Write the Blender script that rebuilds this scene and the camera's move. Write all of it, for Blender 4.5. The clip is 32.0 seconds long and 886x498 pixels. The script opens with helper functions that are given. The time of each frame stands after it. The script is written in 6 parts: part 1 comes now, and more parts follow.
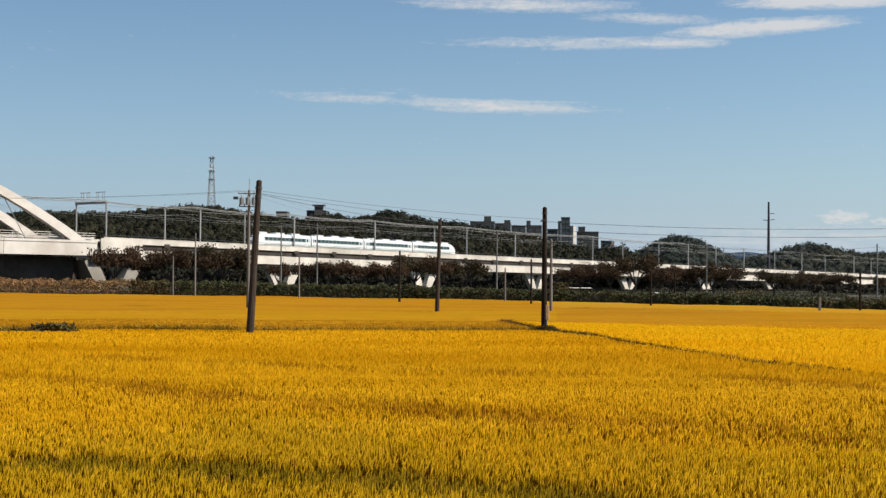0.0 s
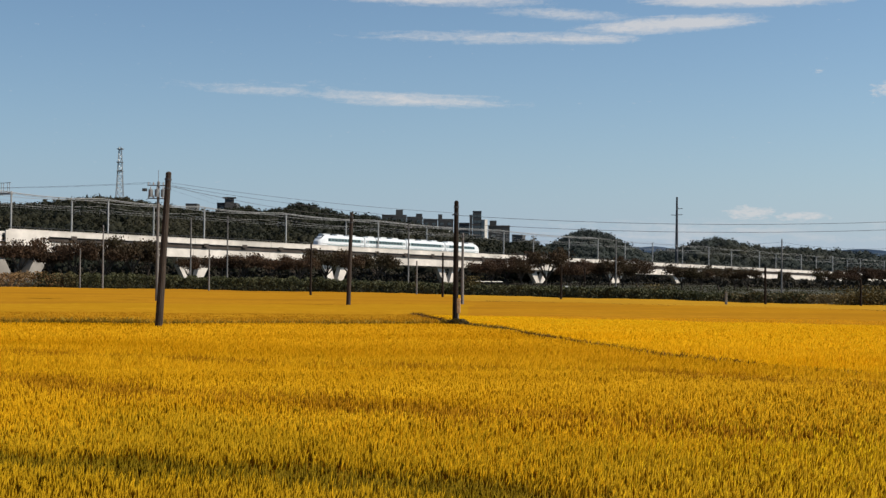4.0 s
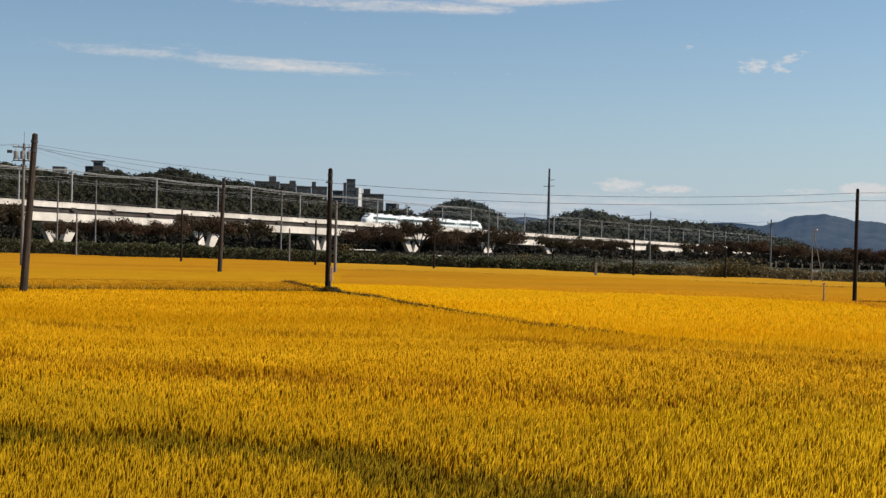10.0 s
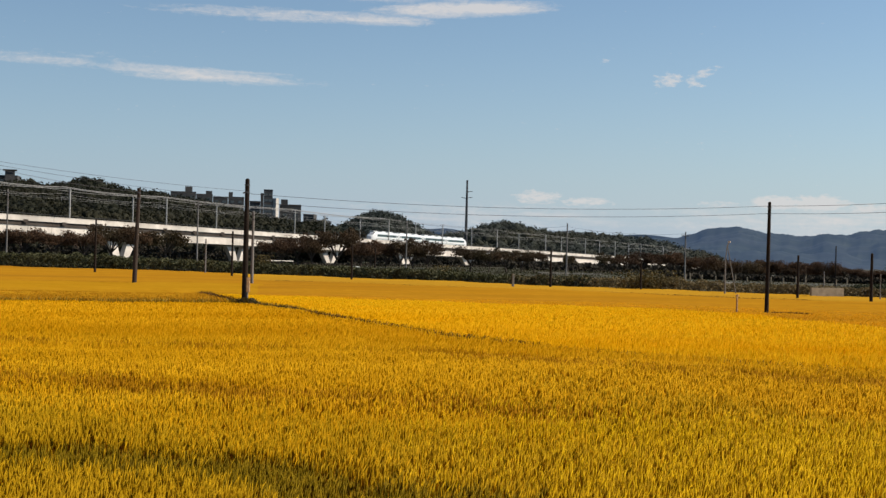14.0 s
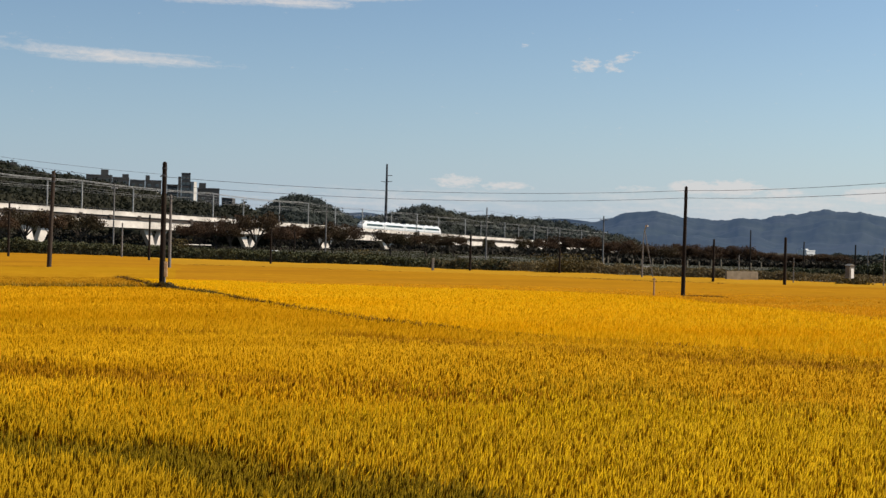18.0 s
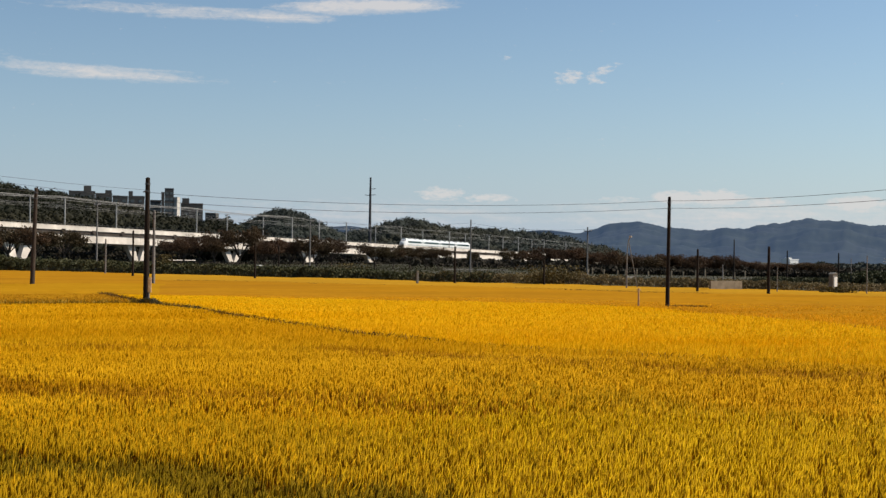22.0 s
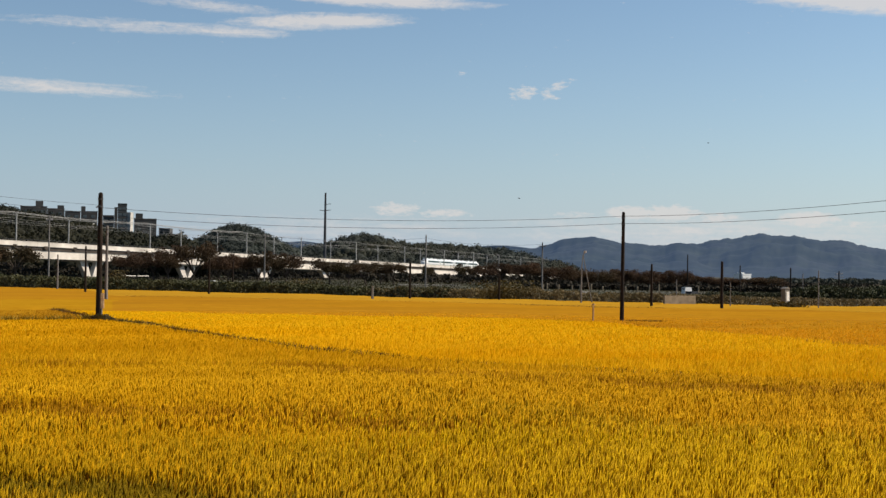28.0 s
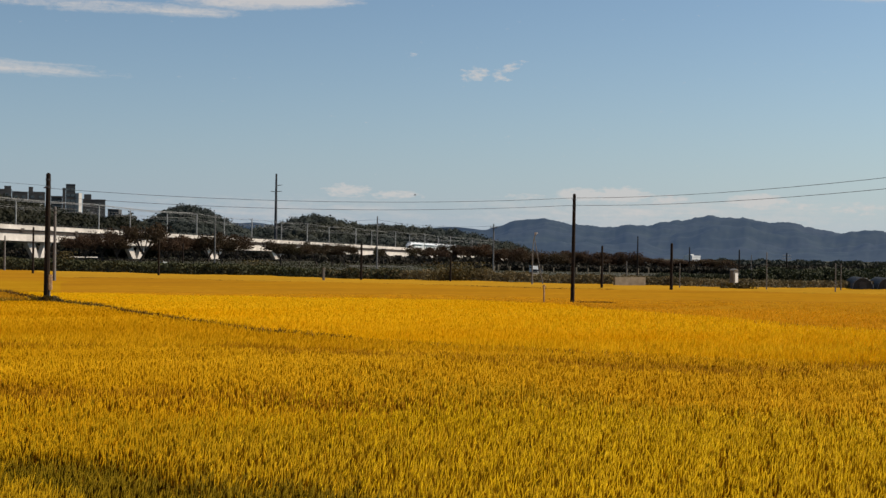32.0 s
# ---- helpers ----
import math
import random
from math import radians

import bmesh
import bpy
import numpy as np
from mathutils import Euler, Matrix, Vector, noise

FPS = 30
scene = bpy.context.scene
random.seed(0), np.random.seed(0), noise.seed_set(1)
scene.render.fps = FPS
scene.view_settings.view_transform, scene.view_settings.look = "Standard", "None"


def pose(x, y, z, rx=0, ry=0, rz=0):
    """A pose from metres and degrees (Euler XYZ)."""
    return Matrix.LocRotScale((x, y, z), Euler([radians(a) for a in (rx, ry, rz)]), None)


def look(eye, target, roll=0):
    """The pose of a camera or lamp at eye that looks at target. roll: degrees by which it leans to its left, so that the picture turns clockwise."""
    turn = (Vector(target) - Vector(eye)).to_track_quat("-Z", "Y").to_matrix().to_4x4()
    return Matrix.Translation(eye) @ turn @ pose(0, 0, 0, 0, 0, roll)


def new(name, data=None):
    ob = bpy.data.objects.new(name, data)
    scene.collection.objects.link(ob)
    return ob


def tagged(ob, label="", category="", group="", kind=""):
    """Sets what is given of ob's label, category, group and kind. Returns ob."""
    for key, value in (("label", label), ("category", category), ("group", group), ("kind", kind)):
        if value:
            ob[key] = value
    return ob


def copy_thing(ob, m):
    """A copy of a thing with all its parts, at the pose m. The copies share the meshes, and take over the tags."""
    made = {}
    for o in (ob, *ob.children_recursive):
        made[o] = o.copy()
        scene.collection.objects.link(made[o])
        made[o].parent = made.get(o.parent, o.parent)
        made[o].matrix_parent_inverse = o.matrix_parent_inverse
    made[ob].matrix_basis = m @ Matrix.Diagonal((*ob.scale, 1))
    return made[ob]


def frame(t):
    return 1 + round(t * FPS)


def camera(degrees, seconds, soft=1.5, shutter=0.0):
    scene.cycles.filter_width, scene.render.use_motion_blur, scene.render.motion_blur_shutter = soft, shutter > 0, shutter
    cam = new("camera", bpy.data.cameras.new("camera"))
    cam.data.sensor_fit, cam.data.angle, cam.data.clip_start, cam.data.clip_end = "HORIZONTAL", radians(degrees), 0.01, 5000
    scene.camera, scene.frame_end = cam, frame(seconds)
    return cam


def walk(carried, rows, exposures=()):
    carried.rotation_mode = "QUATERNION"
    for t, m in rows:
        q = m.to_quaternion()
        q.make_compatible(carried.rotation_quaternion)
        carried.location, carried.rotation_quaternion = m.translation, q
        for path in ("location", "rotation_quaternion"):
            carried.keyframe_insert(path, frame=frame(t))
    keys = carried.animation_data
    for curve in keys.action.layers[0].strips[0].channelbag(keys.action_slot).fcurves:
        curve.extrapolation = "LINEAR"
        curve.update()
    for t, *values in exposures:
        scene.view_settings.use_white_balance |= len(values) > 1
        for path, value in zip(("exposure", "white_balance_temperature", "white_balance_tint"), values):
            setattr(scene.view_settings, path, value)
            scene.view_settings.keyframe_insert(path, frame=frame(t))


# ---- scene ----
# Camera: a hand-held stand on a field road, turning slowly after a train.
FOV = 35.60
EYE = (0.0, 0.0, 4.05)
TURNS = [
    (0.0, 91.21, -0.44, 0.00), (0.5, 91.23, -0.39, -0.17), (1.0, 91.36, -0.37, -0.21), (1.5, 91.20, -0.34, -0.18),
    (2.0, 91.18, -0.24, -0.20), (2.5, 91.36, -0.19, -0.75), (3.0, 91.44, -0.29, -2.01), (3.5, 91.30, -0.39, -2.61),
    (4.0, 90.97, -0.60, -3.67), (4.5, 90.63, -0.74, -4.80), (6.5, 89.90, -0.85, -6.91), (7.0, 89.66, -0.98, -7.21),
    (7.5, 89.72, -0.90, -7.68), (8.0, 89.74, -0.97, -7.98), (8.5, 89.78, -1.09, -8.24), (9.0, 89.89, -1.10, -8.52),
    (9.5, 89.91, -1.27, -8.77), (10.0, 89.75, -1.32, -8.93), (10.5, 89.85, -1.56, -9.31), (11.0, 89.75, -1.71, -9.80),
    (11.5, 89.64, -1.78, -10.06), (12.0, 89.75, -1.79, -10.32), (12.5, 89.93, -1.83, -10.91), (13.0, 90.04, -1.71, -11.34),
    (13.5, 90.21, -1.55, -11.95), (14.0, 90.30, -1.47, -12.34), (14.5, 90.32, -1.39, -12.70), (15.0, 90.22, -1.28, -13.22),
    (15.5, 90.09, -1.33, -14.03), (17.5, 89.85, -1.66, -15.64), (18.0, 89.72, -1.46, -15.67), (18.5, 89.57, -1.31, -15.81),
    (19.0, 89.58, -1.16, -15.98), (19.5, 89.50, -1.13, -16.14), (20.0, 89.51, -1.07, -16.28), (20.5, 89.58, -0.99, -16.79),
    (21.0, 89.73, -0.89, -16.72), (21.5, 90.11, -0.86, -16.41), (22.0, 90.26, -0.85, -16.32), (22.5, 90.33, -0.88, -16.40),
    (23.0, 90.14, -0.81, -16.59), (23.5, 89.89, -0.74, -16.51), (24.0, 89.84, -0.93, -16.75), (24.5, 89.77, -1.05, -16.75),
    (25.0, 89.76, -1.28, -16.57), (25.5, 90.09, -1.43, -16.31), (27.5, 91.05, -1.01, -17.64), (28.0, 90.92, -0.78, -18.18),
    (28.5, 90.78, -0.71, -18.65), (29.0, 90.73, -0.57, -19.04), (29.5, 90.58, -0.67, -19.32), (30.0, 90.69, -0.78, -19.58),
    (30.5, 90.64, -0.75, -19.80), (31.0, 90.51, -0.88, -20.11), (31.5, 90.29, -0.82, -20.38), (32.0, 90.18, -0.82, -20.20),
]
cam = camera(FOV, 32.0, soft=1.4)
STOPS = [(0.0, 0.52, 6500, 10), (2.5, 0.50, 6500, 10), (4.0, 0.38, 6400, 11), (7.0, 0.43, 6560, 11), (9.0, 0.45, 6600, 12), (20.0, 0.45, 6680, 12), (30.0, 0.45, 6720, 12), (31.0, 0.27, 6720, 12), (32.0, 0.23, 6720, 12)]
walk(cam, [(t, pose(*EYE, rx, ry, rz)) for t, rx, ry, rz in TURNS], STOPS)

# Light: low autumn sun from the right and behind, clear sky with thin clouds.
SUN_AZ, SUN_EL = 104.0, 42.0
sun_way = Vector((math.sin(radians(SUN_AZ)) * math.cos(radians(SUN_EL)), math.cos(radians(SUN_AZ)) * math.cos(radians(SUN_EL)), math.sin(radians(SUN_EL))))
sun = new("sun", bpy.data.lights.new("sun", "SUN"))
sun.data.energy, sun.data.angle, sun.data.color = 5.0, radians(0.53), (1.0, 0.92, 0.79)
sun.matrix_world = look(sun_way * 100, (0, 0, 0))

world = bpy.data.worlds.new("sky")
scene.world = world
world.use_nodes = True
wt = world.node_tree
wt.nodes.clear()


def wmath(op, a, b=None, c=None, clamp=False):
    n = wt.nodes.new("ShaderNodeMath")
    n.operation, n.use_clamp = op, clamp
    for i, v in enumerate((a, b, c)):
        if v is None:
            continue
        if isinstance(v, (int, float)):
            n.inputs[i].default_value = v
        else:
            wt.links.new(v, n.inputs[i])
    return n.outputs[0]


# Thin clouds: azimuth, elevation, half width, half thickness (degrees), tilt, weight.
STREAKS = [(-4.3, 7.42, 5.2, 0.32, -0.030, 0.66), (2.2, 7.13, 5.9, 0.42, -0.036, 1.0), (-2.5, 7.62, 5.5, 0.45, -0.02, 0.36),
           (5.4, 9.70, 7.2, 0.38, -0.012, 0.85), (9.2, 9.66, 3.4, 0.36, 0.0, 1.0), (13.0, 10.18, 4.8, 0.46, 0.045, 1.3), (8.6, 10.62, 4.4, 0.36, -0.07, 0.8),
           (15.6, 11.08, 5.6, 0.38, -0.03, 1.3), (3.2, 11.25, 6.6, 0.42, -0.02, 1.0)]
WISPS = [(36.5, 11.75, 11.5, 1.75, -0.09, 2.4), (-17.0, 9.0, 4.5, 0.5, 0.0, 0.25)]
PUFFS = [(21.5, 7.4, 1.0, 0.42, 0.0, 0.95), (22.9, 7.70, 0.8, 0.26, 0.35, 0.9), (22.5, 7.28, 0.7, 0.24, 0.0, 0.8), (18.8, 8.2, 0.45, 0.2, 0.0, 0.7), (16.2, 2.55, 1.4, 0.36, 0.0, 1.2), (18.2, 2.4, 1.5, 0.28, 0.0, 1.1), (23.6, 2.35, 1.3, 0.26, 0.0, 0.8), (25.9, 2.5, 1.4, 0.38, 0.0, 1.6), (27.5, 2.5, 1.6, 0.42, 0.0, 1.65), (29.4, 2.3, 1.4, 0.3, 0.0, 1.15), (33.0, 2.28, 1.5, 0.42, 0.0, 1.6), (34.8, 2.1, 1.1, 0.26, 0.0, 0.9), (37.0, 2.0, 2.0, 0.34, 0.0, 0.9)]
HAZE_BANDS = [(29.0, 1.75, 13.0, 1.0, 0.0, 0.74), (14.0, 1.7, 10.0, 0.9, 0.0, 0.58)]
coord = wt.nodes.new("ShaderNodeTexCoord")
sep = wt.nodes.new("ShaderNodeSeparateXYZ")
wt.links.new(coord.outputs["Generated"], sep.inputs[0])
az = wmath("MULTIPLY", wmath("ARCTAN2", sep.outputs["X"], sep.outputs["Y"]), 57.29578)
el = wmath("MULTIPLY", wmath("ARCSINE", sep.outputs["Z"]), 57.29578)
comb = wt.nodes.new("ShaderNodeCombineXYZ")
wt.links.new(wmath("MULTIPLY", az, 0.42), comb.inputs[0])
wt.links.new(wmath("MULTIPLY", el, 3.6), comb.inputs[1])
wisp = wt.nodes.new("ShaderNodeTexNoise")
wisp.inputs["Scale"].default_value, wisp.inputs["Detail"].default_value, wisp.inputs["Roughness"].default_value = 1.0, 8.0, 0.62
wisp.inputs["Distortion"].default_value = 0.6
wt.links.new(comb.outputs[0], wisp.inputs["Vector"])
comb2 = wt.nodes.new("ShaderNodeCombineXYZ")
wt.links.new(wmath("MULTIPLY", az, 2.4), comb2.inputs[0])
wt.links.new(wmath("MULTIPLY", el, 5.0), comb2.inputs[1])
curl = wt.nodes.new("ShaderNodeTexNoise")
curl.inputs["Scale"].default_value, curl.inputs["Detail"].default_value, curl.inputs["Roughness"].default_value = 1.0, 6.0, 0.65
curl.inputs["Distortion"].default_value = 0.8
wt.links.new(comb2.outputs[0], curl.inputs["Vector"])
fluff = wmath("ADD", wmath("MULTIPLY", wisp.outputs["Fac"], 0.62), wmath("MULTIPLY", curl.outputs["Fac"], 0.38))


def cloud_field(clouds):
    total = None
    for a0, e0, wa, we, tilt, weight in clouds:
        da = wmath("SUBTRACT", az, a0)
        u = wmath("DIVIDE", da, wa)
        v = wmath("DIVIDE", wmath("SUBTRACT", wmath("SUBTRACT", el, e0), wmath("MULTIPLY", da, tilt)), we)
        m = wmath("SUBTRACT", 1.0, wmath("ADD", wmath("MULTIPLY", u, u), wmath("MULTIPLY", v, v)), clamp=True)
        m = wmath("MULTIPLY", m, weight)
        total = m if total is None else wmath("MAXIMUM", total, m)
    return total


eaten = wmath("MULTIPLY", wmath("SUBTRACT", 0.655, fluff), 2.7)
veil = wmath("SUBTRACT", wmath("MULTIPLY", wmath("POWER", cloud_field(STREAKS + WISPS + HAZE_BANDS), 0.95), 1.25), eaten, clamp=True)
veil = wmath("MULTIPLY", wmath("POWER", veil, 1.25), 0.80)
comb3 = wt.nodes.new("ShaderNodeCombineXYZ")
wt.links.new(wmath("MULTIPLY", az, 1.7), comb3.inputs[0])
wt.links.new(wmath("MULTIPLY", el, 4.2), comb3.inputs[1])
puff = wt.nodes.new("ShaderNodeTexNoise")
puff.inputs["Scale"].default_value, puff.inputs["Detail"].default_value, puff.inputs["Roughness"].default_value = 1.3, 7.0, 0.62
wt.links.new(comb3.outputs[0], puff.inputs["Vector"])
heap = wmath("SUBTRACT", wmath("MULTIPLY", cloud_field(PUFFS), 1.5), wmath("MULTIPLY", wmath("SUBTRACT", 0.66, puff.outputs["Fac"]), 4.6), clamp=True)
veil = wmath("MAXIMUM", veil, wmath("MULTIPLY", heap, 0.72))
sky = wt.nodes.new("ShaderNodeTexSky")
sky.sky_type, sky.sun_disc = "NISHITA", False
sky.sun_elevation, sky.sun_rotation = radians(SUN_EL), radians(SUN_AZ)
sky.air_density, sky.dust_density, sky.ozone_density, sky.altitude = 1.0, 0.6, 1.6, 100.0
# Pale air low over the land.
low_air = wmath("POWER", 2.71828, wmath("DIVIDE", wmath("MAXIMUM", el, 0.0), -4.2))
air = wt.nodes.new("ShaderNodeMix")
air.data_type = "RGBA"
wt.links.new(wmath("MULTIPLY", low_air, 0.92), air.inputs["Factor"])
tint = wt.nodes.new("ShaderNodeMix")
tint.data_type, tint.blend_type = "RGBA", "MULTIPLY"
tint.inputs["Factor"].default_value = 1.0
tint.inputs["B"].default_value = (0.855, 0.995, 1.065, 1)
wt.links.new(sky.outputs[0], tint.inputs["A"])
wt.links.new(tint.outputs["Result"], air.inputs["A"])
blue = wt.nodes.new("ShaderNodeBackground")
wt.links.new(air.outputs["Result"], blue.inputs["Color"])
# The air scatters more light on the sun's side of the sky.
toward = wt.nodes.new("ShaderNodeVectorMath")
toward.operation = "DOT_PRODUCT"
wt.links.new(coord.outputs["Generated"], toward.inputs[0])
toward.inputs[1].default_value = (math.sin(radians(SUN_AZ)), math.cos(radians(SUN_AZ)), 0.0)
pale = wt.nodes.new("ShaderNodeMix")
pale.data_type = "RGBA"
pale.inputs["A"].default_value, pale.inputs["B"].default_value = (3.6, 4.82, 7.2, 1), (4.45, 5.3, 6.3, 1)
wt.links.new(wmath("ADD", toward.outputs["Value"], 0.53, clamp=True), pale.inputs["Factor"])
wt.links.new(pale.outputs["Result"], air.inputs["B"])
wt.links.new(wmath("MULTIPLY_ADD", toward.outputs["Value"], 0.0185, 0.0748), blue.inputs["Strength"])
white = wt.nodes.new("ShaderNodeBackground")
white.inputs["Color"].default_value = (0.80, 0.79, 0.78, 1)
white.inputs["Strength"].default_value = 0.63
both = wt.nodes.new("ShaderNodeMixShader")
wt.links.new(veil, both.inputs[0])
wt.links.new(blue.outputs[0], both.inputs[1])
wt.links.new(white.outputs[0], both.inputs[2])
out = wt.nodes.new("ShaderNodeOutputWorld")
wt.links.new(both.outputs[0], out.inputs["Surface"])


# Materials.
def material(name, low, high, scale=1.0, rough=0.8, metal=0.0, bump=0.0, stretch=(1, 1, 1), island=0.0, objects=0.0, stain=None, stain_scale=0.15, leaf=0.0, fine=None, haze=None, spec=0.3):
    """Noise between two colours, with a second, larger stain, variation by piece, relief, and light through leaves."""
    m = bpy.data.materials.new(name)
    m.use_nodes = True
    t = m.node_tree
    t.nodes.clear()
    N, L = t.nodes.new, t.links.new
    o = N("ShaderNodeOutputMaterial")
    p = N("ShaderNodeBsdfPrincipled")
    p.inputs["Roughness"].default_value, p.inputs["Metallic"].default_value = rough, metal
    p.inputs["Specular IOR Level"].default_value = spec
    geo = N("ShaderNodeNewGeometry")
    mp = N("ShaderNodeMapping")
    mp.inputs["Scale"].default_value = stretch
    tc = N("ShaderNodeTexCoord")
    L(geo.outputs["Position"] if leaf or stain else tc.outputs["Object"], mp.inputs["Vector"])
    n1 = N("ShaderNodeTexNoise")
    n1.inputs["Scale"].default_value, n1.inputs["Detail"].default_value, n1.inputs["Roughness"].default_value = scale, 6, 0.6
    L(mp.outputs[0], n1.inputs["Vector"])
    fac = n1.outputs["Fac"]

    def mth(op, a, b, clamp=False):
        k = N("ShaderNodeMath")
        k.operation, k.use_clamp = op, clamp
        for i, v in enumerate((a, b)):
            if isinstance(v, (int, float)):
                k.inputs[i].default_value = v
            else:
                L(v, k.inputs[i])
        return k.outputs[0]
    fac = mth("MULTIPLY", mth("SUBTRACT", fac, 0.28), 2.2, True)
    if island:
        fac = mth("ADD", mth("MULTIPLY", fac, 1 - island), mth("MULTIPLY", geo.outputs["Random Per Island"], island), True)
    if objects:
        info = N("ShaderNodeObjectInfo")
        fac = mth("ADD", mth("MULTIPLY", fac, 1 - objects), mth("MULTIPLY", info.outputs["Random"], objects), True)
    mix = N("ShaderNodeMix")
    mix.data_type = "RGBA"
    mix.inputs["A"].default_value, mix.inputs["B"].default_value = (*low, 1), (*high, 1)
    L(fac, mix.inputs["Factor"])
    col = mix.outputs["Result"]
    if stain:
        n2 = N("ShaderNodeTexNoise")
        n2.inputs["Scale"].default_value, n2.inputs["Detail"].default_value = stain_scale, 4
        L(mp.outputs[0], n2.inputs["Vector"])
        mix2 = N("ShaderNodeMix")
        mix2.data_type = "RGBA"
        mix2.inputs["B"].default_value = (*stain, 1)
        L(col, mix2.inputs["A"])
        L(mth("MULTIPLY", mth("SUBTRACT", n2.outputs["Fac"], 0.44), 4.0, True), mix2.inputs["Factor"])
        col = mix2.outputs["Result"]
    L(col, p.inputs["Base Color"])
    if bump:
        b = N("ShaderNodeBump")
        b.inputs["Strength"].default_value, b.inputs["Distance"].default_value = bump, 0.05
        n3 = N("ShaderNodeTexNoise")
        n3.inputs["Scale"].default_value, n3.inputs["Detail"].default_value = fine or scale * 6, 4
        L(mp.outputs[0], n3.inputs["Vector"])
        L(n3.outputs["Fac"], b.inputs["Height"])
        L(b.outputs[0], p.inputs["Normal"])
    surf = p.outputs[0]
    if leaf:
        tr = N("ShaderNodeBsdfTranslucent")
        L(col, tr.inputs["Color"])
        ms = N("ShaderNodeMixShader")
        ms.inputs[0].default_value = leaf
        L(surf, ms.inputs[1])
        L(tr.outputs[0], ms.inputs[2])
        surf = ms.outputs[0]
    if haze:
        # Air haze imitated by a bluish glow; only for the backdrop of far mountains.
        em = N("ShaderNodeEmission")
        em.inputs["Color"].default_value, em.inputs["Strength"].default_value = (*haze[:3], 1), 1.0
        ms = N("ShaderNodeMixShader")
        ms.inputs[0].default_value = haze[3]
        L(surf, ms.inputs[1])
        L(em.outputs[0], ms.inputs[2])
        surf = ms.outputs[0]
    L(surf, o.inputs["Surface"])
    return m


def glass(name, tint):
    m = bpy.data.materials.new(name)
    m.use_nodes = True
    p = m.node_tree.nodes["Principled BSDF"]
    p.inputs["Base Color"].default_value = (*tint, 1)
    p.inputs["Roughness"].default_value = 0.06
    p.inputs["Metallic"].default_value = 0.0
    p.inputs["Specular IOR Level"].default_value = 0.9
    return m


